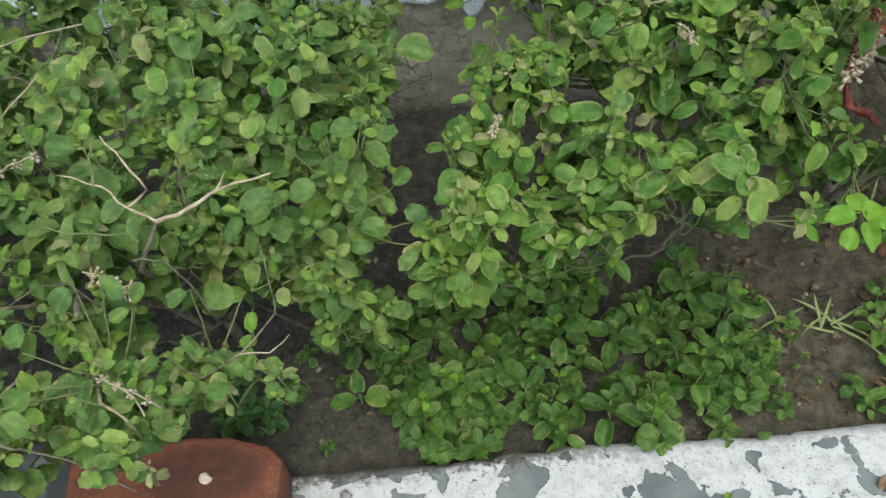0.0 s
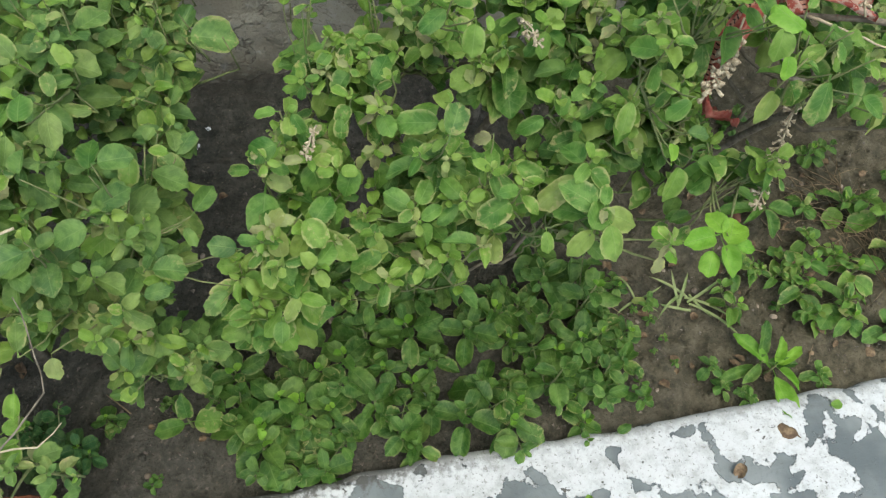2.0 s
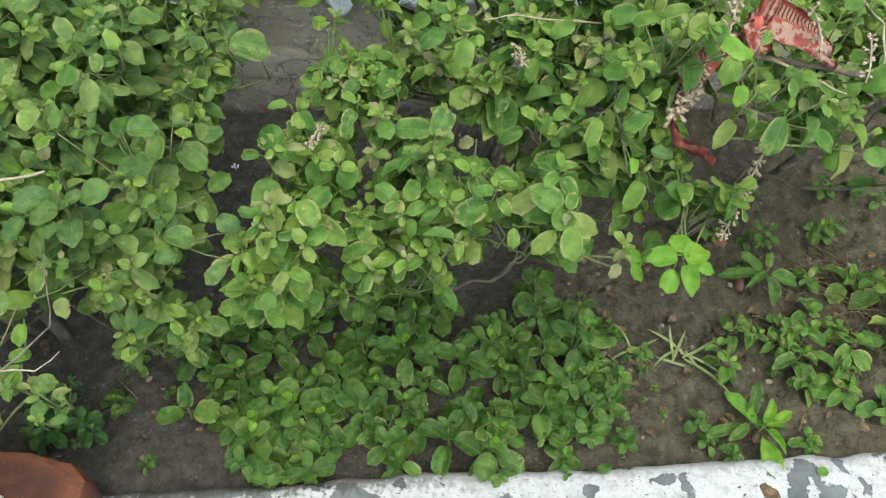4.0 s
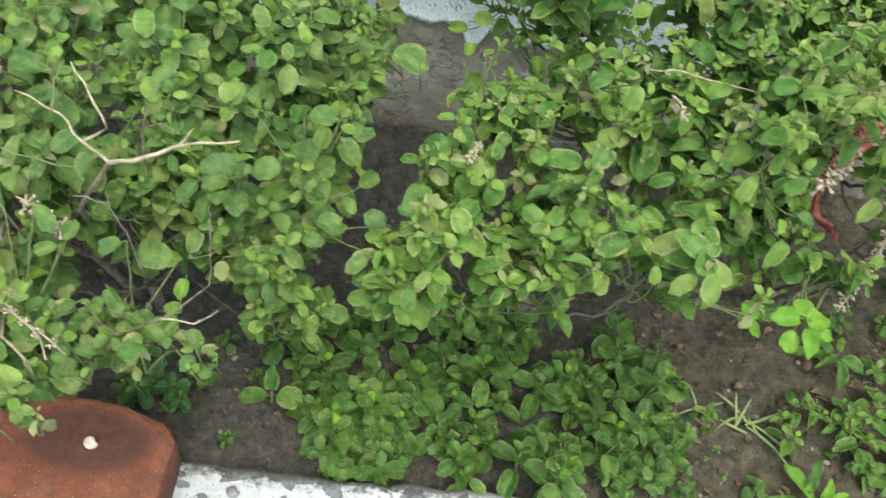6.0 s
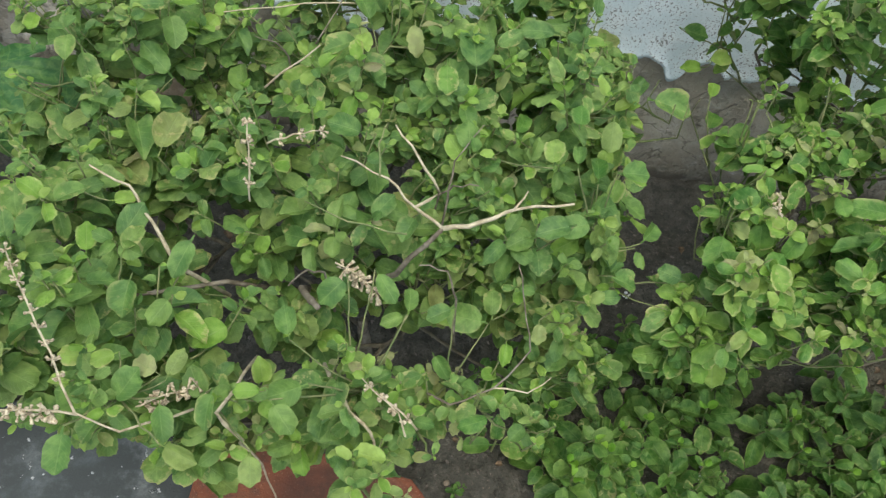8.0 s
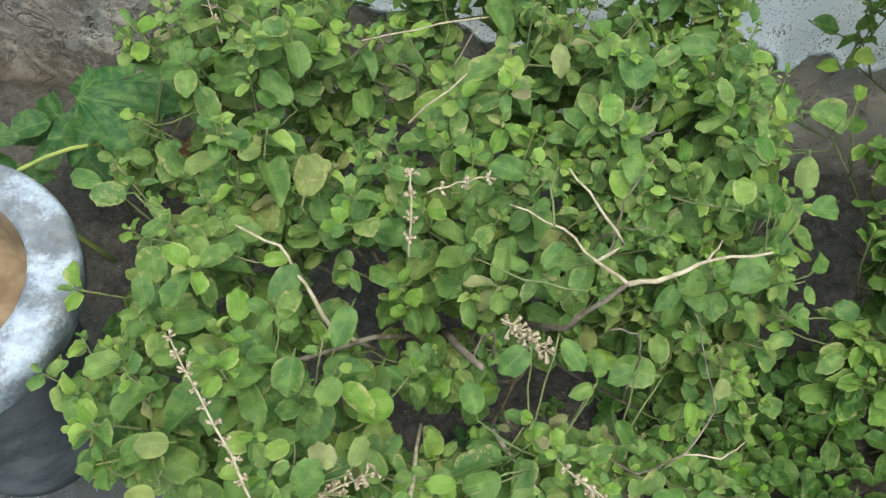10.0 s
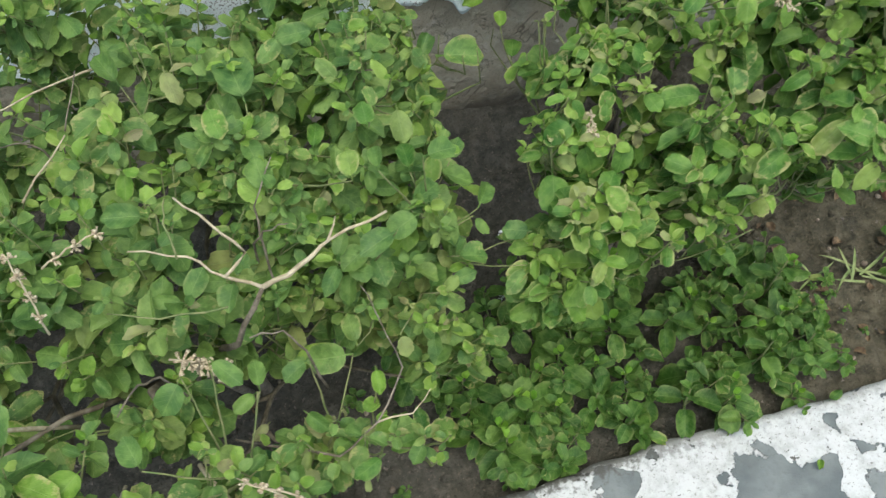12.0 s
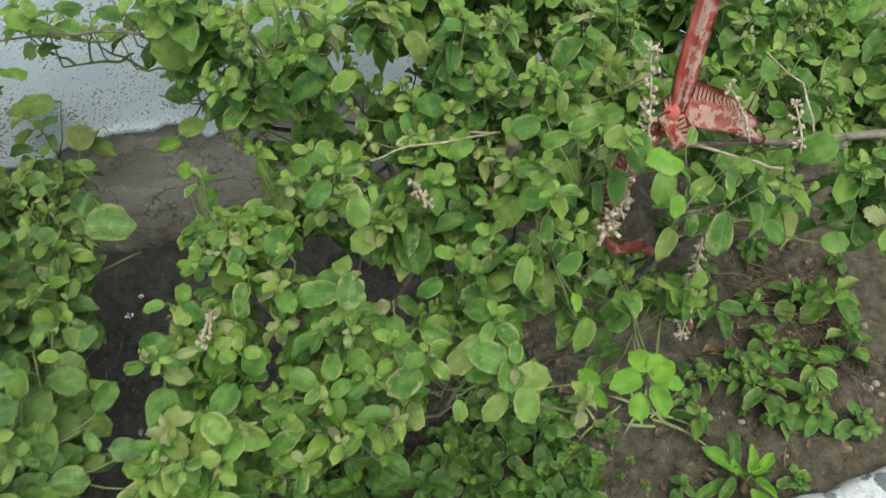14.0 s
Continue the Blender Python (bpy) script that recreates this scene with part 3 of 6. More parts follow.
BARE += [(-0.692, 0.745, 0, 0.391, -0.506, 0.013), (-0.683, 0.948, 0, 0.38, -0.763, 0.004), (-0.667, 0.541, 0, 0.471, -0.335, 0.017), (-0.65, 0.997, 0, 0.45, -0.9, 0.005), (-0.597, 0.51, 0, 0.385, -0.296, 0.016), (-0.512, 0.511, 0, 0.279, -0.297, 0.013), (-0.473, 0.833, 0, 0.23, -0.696, 0.007), (-0.408, 0.821, 0, 0.031, -0.603, 0.009), (-0.387, 0.706, 0, 0.405, -0.499, 0.013), (-0.371, 0.759, 0, 0.104, -0.604, 0.004), (-0.367, 0.796, 0, 0.099, -0.651, 0.004), (-0.352, 0.766, 0, 0.362, -0.572, 0.014), (-0.347, 0.72, 0, 0.387, -0.554, 0.014), (-0.328, 0.685, 0, 0.189, -0.507, 0.008), (-0.324, 0.723, 0, 0.184, -0.553, 0.014)]
BARE += [(-0.308, 0.777, 0, 0.31, -0.585, 0.01), (-0.306, 0.708, 0, 0.338, -0.54, 0.016), (-0.281, 0.708, 0, 0.132, -0.534, 0.016), (-0.274, 0.721, 0, -0.016, -0.558, 0.011), (-0.265, 0.689, 0, 0.345, -0.433, 0.013), (-0.233, 0.706, 0, -0.067, -0.539, 0.014), (-0.211, 0.606, 0, 0.048, -0.411, 0.01), (-0.203, 0.639, 0, 0.216, -0.458, 0.014), (-0.201, 0.718, 0, -0.107, -0.554, 0.007), (-0.195, 0.57, 0, 0.207, -0.376, 0.017), (-0.181, 0.572, 0, 0.012, -0.37, 0.02), (-0.175, 0.653, 0, 0.237, -0.39, 0.011), (-0.17, 0.594, 0, 0.177, -0.405, 0.019), (-0.165, 0.688, 0, -0.276, -0.434, 0.01), (-0.153, 0.564, 0, -0.167, -0.363, 0.015)]
BARE += [(-0.152, 0.886, 0, 0.272, -0.603, 0.007), (-0.134, 0.958, -0, 0.25, -0.691, 0.015), (-0.122, 0.921, 0, 0.172, -0.714, 0.006), (-0.121, 0.55, 0, 0.118, -0.352, 0.017), (-0.119, 0.567, 0, -0.063, -0.365, 0.016), (-0.116, 0.805, 0, 0.229, -0.503, 0.009), (-0.108, 1, 0, 0.155, -0.81, 0.017), (-0.086, 0.669, 0, -0.376, -0.41, 0.011), (-0.071, 0.973, -0, 0.059, -0.855, 0.021), (-0.046, 0.894, 0, -0.006, -0.725, 0.009), (-0.042, 0.93, 0, 0.025, -0.804, 0.016), (0.018, 0.952, 0, -0.228, -0.829, 0.015), (0.034, 0.897, 0, -0.248, -0.762, 0.017), (0.112, 0.961, 0, -0.05, -0.695, 0.014), (0.113, 0.709, 0, -0.113, -0.458, 0.014)]
BARE += [(0.123, 0.926, 0, -0.508, -0.811, 0.018), (0.124, 0.681, 0, -0.356, -0.502, 0.011), (0.133, 0.882, -0, -0.521, -0.758, 0.012), (0.147, 0.684, 0, -0.2, -0.512, 0.014), (0.162, 0.724, 0, -0.401, -0.554, 0.015), (0.174, 0.875, -0, -0.705, -0.671, 0.013), (0.264, 0.805, 0, -0.338, -0.655, 0.019), (0.28, 0.736, 0, -0.315, -0.491, 0.011), (0.31, 0.735, 0, -0.436, -0.534, 0.019), (0.311, 0.754, -0, -0.581, -0.59, 0.016), (0.388, 0.602, 0, -0.447, -0.328, 0.022), (0.501, 0.778, -0, -0.584, -0.541, 0.019), (0.569, 0.885, 0, -0.666, -0.672, 0.012)]
SHOWN = {"left": [], "mid": [], "right": [], "wall": []}
SHOWN["left"] += [('old', -0.587, 0.644, 0.361, 0.029, 179, 12), ('old', -0.566, 0.629, 0.367, 0.029, -162, 6), ('old', -0.535, 0.511, 0.372, 0.028, -154, 4), ('old', -0.525, 0.58, 0.37, 0.029, -76, -23), ('old', -0.502, 0.519, 0.373, 0.021, -165, 3), ('old', -0.498, 0.47, 0.37, 0.024, -166, 8), ('fresh', -0.497, 0.441, 0.37, 0.022, -145, 1), ('old', -0.481, 0.599, 0.371, 0.024, 25, 4), ('old', -0.478, 0.738, 0.367, 0.043, 144, 23), ('tip', -0.468, 0.556, 0.375, 0.027, 104, 22), ('tip', -0.45, 0.586, 0.378, 0.021, 14, 1), ('old', -0.439, 0.651, 0.384, 0.045, 81, 23), ('old', -0.439, 0.559, 0.376, 0.027, 73, 18), ('old', -0.436, 0.413, 0.37, 0.029, -84, -14), ('tip', -0.432, 0.473, 0.37, 0.019, -148, -2), ('old', -0.432, 0.515, 0.372, 0.03, -96, -15)]
SHOWN["left"] += [('old', -0.416, 0.752, 0.346, 0.035, 112, 27), ('old', -0.408, 0.507, 0.373, 0.024, -118, -13), ('sere', -0.407, 0.471, 0.372, 0.022, 162, 12), ('old', -0.406, 0.55, 0.37, 0.034, -108, -17), ('old', -0.388, 0.475, 0.374, 0.024, 72, 14), ('old', -0.387, 0.436, 0.373, 0.027, -77, -16), ('old', -0.369, 0.417, 0.379, 0.026, -19, -9), ('old', -0.363, 0.444, 0.379, 0.026, -99, -15), ('tip', -0.343, 0.459, 0.38, 0.021, -171, 1), ('old', -0.331, 0.414, 0.374, 0.022, -79, -14), ('old', -0.329, 0.508, 0.382, 0.025, 111, 18), ('old', -0.321, 0.461, 0.379, 0.027, -152, -6), ('old', -0.32, 0.804, 0.395, 0.035, 119, 30), ('old', -0.319, 0.444, 0.38, 0.025, -49, -13), ('old', -0.305, 0.533, 0.381, 0.026, -132, -14), ('sere', -0.275, 0.77, 0.393, 0.031, -81, -28)]
SHOWN["left"] += [('old', -0.27, 0.54, 0.381, 0.029, -51, -15), ('tip', -0.267, 0.441, 0.347, 0.026, 179, 11), ('old', -0.265, 0.522, 0.372, 0.02, -153, -10), ('old', -0.254, 0.539, 0.375, 0.022, 87, 20), ('old', -0.25, 0.493, 0.35, 0.024, -154, -10), ('fresh', -0.247, 0.707, 0.413, 0.028, -81, -27), ('old', -0.234, 0.543, 0.353, 0.023, -154, -11), ('old', -0.228, 0.75, 0.412, 0.043, 99, 28), ('old', -0.227, 0.515, 0.33, 0.023, -52, -12), ('old', -0.226, 0.673, 0.396, 0.031, 98, 25), ('old', -0.213, 0.561, 0.322, 0.034, 179, 8), ('fresh', -0.204, 0.475, 0.334, 0.026, -155, -11), ('old', -0.2, 0.77, 0.409, 0.032, 34, 21), ('old', -0.192, 0.586, 0.311, 0.028, 96, 20), ('tip', -0.184, 0.532, 0.327, 0.021, -95, -19), ('fresh', -0.182, 0.713, 0.376, 0.027, 65, 26)]
SHOWN["left"] += [('old', -0.18, 0.773, 0.418, 0.034, -175, 8), ('fresh', -0.169, 0.644, 0.42, 0.025, 88, 22), ('old', -0.165, 0.592, 0.399, 0.031, -158, 2), ('sere', -0.16, 0.551, 0.33, 0.018, -85, -19), ('old', -0.151, 0.646, 0.418, 0.021, 88, 22), ('fresh', -0.15, 0.678, 0.426, 0.024, 87, 24), ('old', -0.141, 0.625, 0.364, 0.029, -160, 1), ('old', -0.14, 0.709, 0.406, 0.021, 97, 25), ('old', -0.131, 0.707, 0.381, 0.024, 171, 12), ('old', -0.131, 0.655, 0.43, 0.028, -93, -23), ('old', -0.128, 0.747, 0.341, 0.037, 1, -7), ('fresh', -0.125, 0.673, 0.381, 0.029, 88, 23), ('old', -0.116, 0.649, 0.362, 0.035, 29, 5), ('old', -0.114, 0.78, 0.364, 0.023, -160, -4), ('fresh', -0.106, 0.671, 0.356, 0.025, -102, -24), ('old', -0.104, 0.653, 0.399, 0.026, 2, 11)]
SHOWN["left"] += [('old', -0.103, 0.834, 0.346, 0.028, 75, 25), ('old', -0.103, 0.715, 0.293, 0.031, -93, -22), ('tip', -0.101, 0.738, 0.322, 0.022, -94, -23), ('old', -0.101, 0.603, 0.31, 0.025, 4, 10)]
SHOWN["mid"] += [('old', -0.076, 0.638, 0.316, 0.02, -63, -20), ('old', -0.075, 0.715, 0.322, 0.027, 56, 17), ('old', -0.068, 0.83, 0.325, 0.032, 55, 20), ('old', -0.064, 0.666, 0.32, 0.03, 47, 13), ('old', -0.064, 0.591, 0.304, 0.028, -138, -9), ('old', -0.055, 0.625, 0.32, 0.026, 167, 8), ('fresh', -0.052, 0.614, 0.312, 0.024, 177, 5), ('old', -0.045, 0.788, 0.348, 0.044, -12, 5), ('fresh', -0.035, 0.657, 0.363, 0.019, 177, 4), ('young', -0.021, 0.555, 0.322, 0.019, -94, -16), ('fresh', -0.017, 0.654, 0.388, 0.025, -164, -5), ('fresh', -0.012, 0.677, 0.396, 0.018, 177, 3), ('fresh', -0.012, 0.566, 0.333, 0.023, -125, -13), ('fresh', -0.008, 0.578, 0.334, 0.028, 86, 17), ('sere', 0.002, 0.646, 0.383, 0.016, 6, 1), ('fresh', 0.005, 0.69, 0.383, 0.022, 75, 23)]
SHOWN["mid"] += [('fresh', 0.008, 0.676, 0.381, 0.019, -63, -21), ('fresh', 0.009, 0.601, 0.366, 0.028, -64, -18), ('tip', 0.012, 0.855, 0.315, 0.022, 77, 24), ('young', 0.023, 0.845, 0.286, 0.027, 67, 22), ('tip', 0.034, 0.729, 0.377, 0.025, -13, -5), ('fresh', 0.037, 0.682, 0.362, 0.018, -95, -23), ('fresh', 0.037, 0.646, 0.351, 0.025, -116, -19), ('fresh', 0.041, 0.602, 0.313, 0.032, -166, -6), ('fresh', 0.048, 0.615, 0.325, 0.023, -116, -18), ('fresh', 0.069, 0.704, 0.396, 0.027, 53, 21), ('tip', 0.072, 0.81, 0.347, 0.024, 97, 25), ('tip', 0.077, 0.81, 0.321, 0.022, -84, -24), ('sere', 0.085, 0.624, 0.358, 0.022, -167, -8), ('fresh', 0.099, 0.844, 0.44, 0.034, 97, 28), ('old', 0.104, 0.64, 0.417, 0.03, 62, 22), ('fresh', 0.112, 0.791, 0.44, 0.032, 177, -1)]
SHOWN["mid"] += [('fresh', 0.116, 0.619, 0.399, 0.021, 83, 21), ('fresh', 0.118, 0.67, 0.453, 0.024, -107, -25), ('sere', 0.121, 0.631, 0.405, 0.014, -168, -10), ('tip', 0.13, 0.679, 0.455, 0.013, 84, 26), ('fresh', 0.139, 0.791, 0.44, 0.029, 29, 17), ('fresh', 0.148, 0.559, 0.392, 0.017, -88, -18), ('fresh', 0.149, 0.608, 0.393, 0.027, -37, -7), ('fresh', 0.152, 0.632, 0.411, 0.023, -159, -15), ('fresh', 0.168, 0.555, 0.392, 0.026, -145, -17), ('fresh', 0.177, 0.829, 0.44, 0.03, 13, 13), ('fresh', 0.18, 0.653, 0.401, 0.022, 72, 24), ('fresh', 0.181, 0.567, 0.402, 0.026, 50, 20), ('old', 0.183, 0.688, 0.393, 0.027, 171, -5), ('fresh', 0.186, 0.548, 0.402, 0.028, -79, -15), ('fresh', 0.197, 0.811, 0.44, 0.029, -53, -19), ('fresh', 0.198, 0.716, 0.432, 0.026, -171, -14)]
SHOWN["mid"] += [('fresh', 0.201, 0.611, 0.438, 0.026, -119, -24), ('fresh', 0.217, 0.59, 0.47, 0.02, -151, -21), ('bright', 0.224, 0.588, 0.43, 0.015, 81, 22), ('fresh', 0.226, 0.572, 0.42, 0.026, -110, -22), ('fresh', 0.23, 0.655, 0.496, 0.022, 168, -8), ('fresh', 0.232, 0.696, 0.463, 0.025, -179, -11)]
SHOWN["mid"] += [("bright", 0.26, 0.559, 0.362, 0.028, 185, 0), ("bright", 0.285, 0.562, 0.362, 0.030, 55, 8), ("bright", 0.277, 0.542, 0.358, 0.028, -80, -12), ("bright", 0.264, 0.543, 0.356, 0.023, -115, -10), ("bright", 0.274, 0.568, 0.366, 0.022, 115, 15), ("bright", 0.289, 0.55, 0.360, 0.022, -20, 0)]
SHOWN["mid"] += [("bright", 0.25, 0.563, 0.335, 0.021, -75, -12), ("bright", 0.248, 0.578, 0.337, 0.022, 130, 10), ("fresh", 0.263, 0.577, 0.335, 0.023, 10, 5)]
SHOWN["right"] += [('old', 0.247, 0.599, 0.43, 0.019, -12, 9), ('fresh', 0.249, 0.659, 0.499, 0.022, 167, -8), ('fresh', 0.26, 0.642, 0.502, 0.021, 7, 18), ('fresh', 0.269, 0.633, 0.503, 0.022, 92, 24), ('fresh', 0.269, 0.604, 0.501, 0.021, -109, -26), ('young', 0.275, 0.601, 0.38, 0.027, -41, -3), ('bright', 0.275, 0.616, 0.509, 0.027, 119, 13), ('bright', 0.285, 0.605, 0.478, 0.016, -101, -21), ('fresh', 0.302, 0.633, 0.5, 0.016, 39, 25), ('fresh', 0.314, 0.71, 0.497, 0.034, 92, 24), ('fresh', 0.321, 0.597, 0.449, 0.033, -110, -25), ('old', 0.326, 0.619, 0.474, 0.02, -81, -17), ('fresh', 0.34, 0.624, 0.473, 0.023, -3, 16), ('fresh', 0.344, 0.586, 0.457, 0.023, -45, -1), ('fresh', 0.367, 0.565, 0.464, 0.021, -24, 10), ('fresh', 0.378, 0.675, 0.493, 0.021, 38, 28)]
SHOWN["right"] += [('fresh', 0.391, 0.624, 0.472, 0.029, 176, -18)]
SHOWN["wall"] += [('old', -0.117, 0.915, 0.313, 0.025, 174, 11), ('old', -0.11, 0.99, 0.297, 0.042, 174, 10), ('old', -0.077, 0.949, 0.285, 0.038, 78, 25), ('old', -0.066, 0.883, 0.315, 0.021, -8, -10), ('young', -0.039, 0.94, 0.424, 0.028, -5, -8), ('young', -0.012, 0.94, 0.414, 0.027, -6, -8), ('tip', 0, 0.9, 0.3, 0.028, -170, -2), ('young', 0.006, 0.95, 0.392, 0.037, 12, 4), ('young', 0.007, 0.95, 0.362, 0.035, -142, -17), ('young', 0.016, 0.965, 0.294, 0.036, -9, -7), ('tip', 0.024, 0.895, 0.321, 0.031, 19, 7), ('fresh', 0.095, 0.877, 0.44, 0.031, 44, 22)]
MID_SHOOTS = []
MID_SHOOTS += [(-0.048, 0.616, 0.313, 0.016), (-0.033, 0.585, 0.315, 0.015), (-0.015, 0.647, 0.385, 0.014), (-0.008, 0.574, 0.335, 0.02), (0.002, 0.684, 0.384, 0.015), (0.004, 0.611, 0.36, 0.018), (0.011, 0.8, 0.314, 0.014), (0.015, 0.717, 0.375, 0.012), (0.016, 0.88, 0.279, 0.011), (0.022, 0.604, 0.346, 0.017), (0.03, 0.652, 0.357, 0.015), (0.032, 0.72, 0.376, 0.014), (0.046, 0.698, 0.375, 0.014), (0.048, 0.718, 0.383, 0.014), (0.05, 0.617, 0.326, 0.016), (0.055, 0.582, 0.321, 0.017), (0.059, 0.667, 0.354, 0.016), (0.064, 0.679, 0.384, 0.014), (0.074, 0.695, 0.395, 0.013), (0.076, 0.82, 0.328, 0.01)]
MID_SHOOTS += [(0.078, 0.609, 0.327, 0.017), (0.078, 0.8, 0.322, 0.012), (0.079, 0.586, 0.327, 0.014), (0.096, 0.589, 0.334, 0.015), (0.096, 0.661, 0.358, 0.014), (0.103, 0.564, 0.34, 0.013), (0.104, 0.75, 0.422, 0.014), (0.112, 0.634, 0.359, 0.015), (0.115, 0.578, 0.36, 0.015), (0.115, 0.71, 0.452, 0.016), (0.124, 0.611, 0.398, 0.014), (0.141, 0.599, 0.393, 0.016), (0.178, 0.698, 0.429, 0.013), (0.179, 0.656, 0.401, 0.017), (0.183, 0.601, 0.411, 0.019), (0.185, 0.57, 0.405, 0.018), (0.201, 0.659, 0.413, 0.013), (0.207, 0.719, 0.431, 0.015), (0.217, 0.541, 0.408, 0.012), (0.225, 0.634, 0.477, 0.013)]
MID_SHOOTS += [(0.226, 0.694, 0.429, 0.015), (0.229, 0.717, 0.437, 0.015), (0.23, 0.658, 0.47, 0.012), (0.236, 0.622, 0.454, 0.013)]
RIGHT_SHOOTS = [(0.266, 0.639, 0.502, 0.014), (0.299, 0.61, 0.477, 0.011), (0.323, 0.615, 0.49, 0.014), (0.331, 0.611, 0.458, 0.013), (0.35, 0.612, 0.466, 0.013)]
RIGHT_SHOOTS += [(0.262, 0.682, 0.458, 0.014), (0.285, 0.70, 0.45, 0.014), (0.238, 0.672, 0.452, 0.014), (0.372, 0.652, 0.452, 0.014), (0.40, 0.668, 0.44, 0.015), (0.395, 0.63, 0.43, 0.014), (0.335, 0.625, 0.44, 0.012), (0.43, 0.64, 0.40, 0.015)]
LEFT_SHOOTS = [(-0.254, 0.488, 0.357, 0.010), (-0.238, 0.501, 0.343, 0.011), (-0.218, 0.51, 0.337, 0.009), (-0.2, 0.497, 0.342, 0.011), (-0.183, 0.492, 0.332, 0.011), (-0.164, 0.488, 0.328, 0.011), (-0.196, 0.475, 0.335, 0.011), (-0.22, 0.485, 0.336, 0.011), (-0.246, 0.476, 0.345, 0.012), (-0.261, 0.453, 0.346, 0.011)]
LEFT_SHOOTS += [(-0.276, 0.439, 0.347, 0.012), (-0.26, 0.43, 0.348, 0.012), (-0.242, 0.422, 0.345, 0.011), (-0.275, 0.418, 0.356, 0.011), (-0.228, 0.448, 0.342, 0.008), (-0.287, 0.465, 0.364, 0.012), (-0.162, 0.469, 0.33, 0.009), (-0.148, 0.484, 0.327, 0.007), (-0.276, 0.486, 0.366, 0.011), (-0.291, 0.502, 0.371, 0.011)]
LEFT_SHOOTS += [(-0.118, 0.972, 0.302, 0.017), (-0.078, 0.959, 0.282, 0.017), (-0.07, 0.875, 0.32, 0.014), (-0.109, 0.836, 0.344, 0.013), (-0.065, 0.792, 0.369, 0.014), (-0.106, 0.896, 0.315, 0.013), (-0.037, 0.777, 0.358, 0.012), (-0.111, 0.802, 0.34, 0.014), (-0.086, 0.781, 0.344, 0.014), (-0.055, 0.761, 0.372, 0.011)]
WALL_SHOOTS = [(-0.075, 0.925, 0.427, 0.014), (-0.045, 0.925, 0.433, 0.013), (-0.026, 0.925, 0.418, 0.013), (0.0, 0.925, 0.421, 0.014), (0.021, 0.925, 0.405, 0.014), (0.039, 0.925, 0.393, 0.015), (0.071, 0.925, 0.397, 0.015), (-0.071, 0.925, 0.446, 0.014), (0.017, 0.925, 0.357, 0.012), (0.145, 0.925, 0.398, 0.016), (0.242, 0.925, 0.372, 0.017)]
WALL_SHOOTS += [(-0.058, 0.93, 0.412, 0.013), (-0.035, 0.94, 0.404, 0.012), (-0.012, 0.935, 0.400, 0.013), (0.012, 0.94, 0.385, 0.014), (0.03, 0.945, 0.366, 0.015), (0.042, 0.945, 0.335, 0.015), (0.055, 0.94, 0.36, 0.015), (0.05, 0.95, 0.305, 0.014)]

# stems and twigs that show: name, places, radius at foot and tip, material, label
P = "pale bare twig"
STEMS = {"left": [], "mid": [], "right": [], "wall": []}
STEMS["left"].append(("main_stem", [(-0.305, 0.694, 0.012), (-0.324, 0.662, 0.145), (-0.337, 0.621, 0.235), (-0.335, 0.582, 0.301), (-0.317, 0.55, 0.33)], 0.0075, 0.0042, BARK))
STEMS["left"].append(("side_stem", [(-0.324, 0.662, 0.145), (-0.287, 0.615, 0.275), (-0.266, 0.576, 0.345), (-0.239, 0.584, 0.394)], 0.0050, 0.0026, BARK))
STEMS["left"].append(("side_stem", [(-0.337, 0.621, 0.235), (-0.389, 0.576, 0.307), (-0.45, 0.533, 0.338)], 0.0042, 0.0025, BARK))
STEMS["left"].append(("twig", [(-0.239, 0.584, 0.394), (-0.215, 0.588, 0.401), (-0.192, 0.598, 0.407), (-0.154, 0.605, 0.412)], 0.0026, 0.0014, DRY, P))
STEMS["left"].append(("twig", [(-0.194, 0.597, 0.407), (-0.186, 0.608, 0.415)], 0.0016, 0.0008, DRY, P))
STEMS["left"].append(("twig", [(-0.239, 0.584, 0.394), (-0.259, 0.594, 0.4), (-0.279, 0.613, 0.403), (-0.313, 0.625, 0.406)], 0.0018, 0.0010, DRY, P))
STEMS["left"].append(("twig", [(-0.259, 0.594, 0.4), (-0.244, 0.603, 0.407), (-0.261, 0.625, 0.415), (-0.279, 0.646, 0.421)], 0.0018, 0.0011, DRY, P))
STEMS["left"].append(("twig", [(-0.285, 0.613, 0.403), (-0.289, 0.635, 0.412), (-0.285, 0.649, 0.418)], 0.0013, 0.0008, GREEN_STEM))
STEMS["left"].append(("twig", [(-0.262, 0.58, 0.388), (-0.302, 0.581, 0.392), (-0.333, 0.595, 0.39)], 0.0012, 0.0007, GREEN_STEM))
STEMS["left"].append(("twig", [(-0.389, 0.577, 0.286), (-0.414, 0.56, 0.344), (-0.432, 0.576, 0.371), (-0.449, 0.592, 0.386), (-0.476, 0.599, 0.393)], 0.0026, 0.0012, DRY, P))
STEMS["left"].append(("twig", [(-0.353, 0.515, 0.314), (-0.359, 0.449, 0.366), (-0.347, 0.449, 0.328), (-0.354, 0.459, 0.297), (-0.346, 0.47, 0.231), (-0.343, 0.482, 0.099)], 0.0020, 0.0014, DRY, P))
STEMS["left"].append(("twig", [(-0.307, 0.516, 0.313), (-0.284, 0.472, 0.338), (-0.269, 0.463, 0.331), (-0.263, 0.453, 0.305)], 0.0024, 0.0014, DRY, P))
STEMS["left"].append(("twig", [(-0.247, 0.455, 0.349), (-0.253, 0.467, 0.356), (-0.278, 0.483, 0.365)], 0.0010, 0.0007, DRY, P))
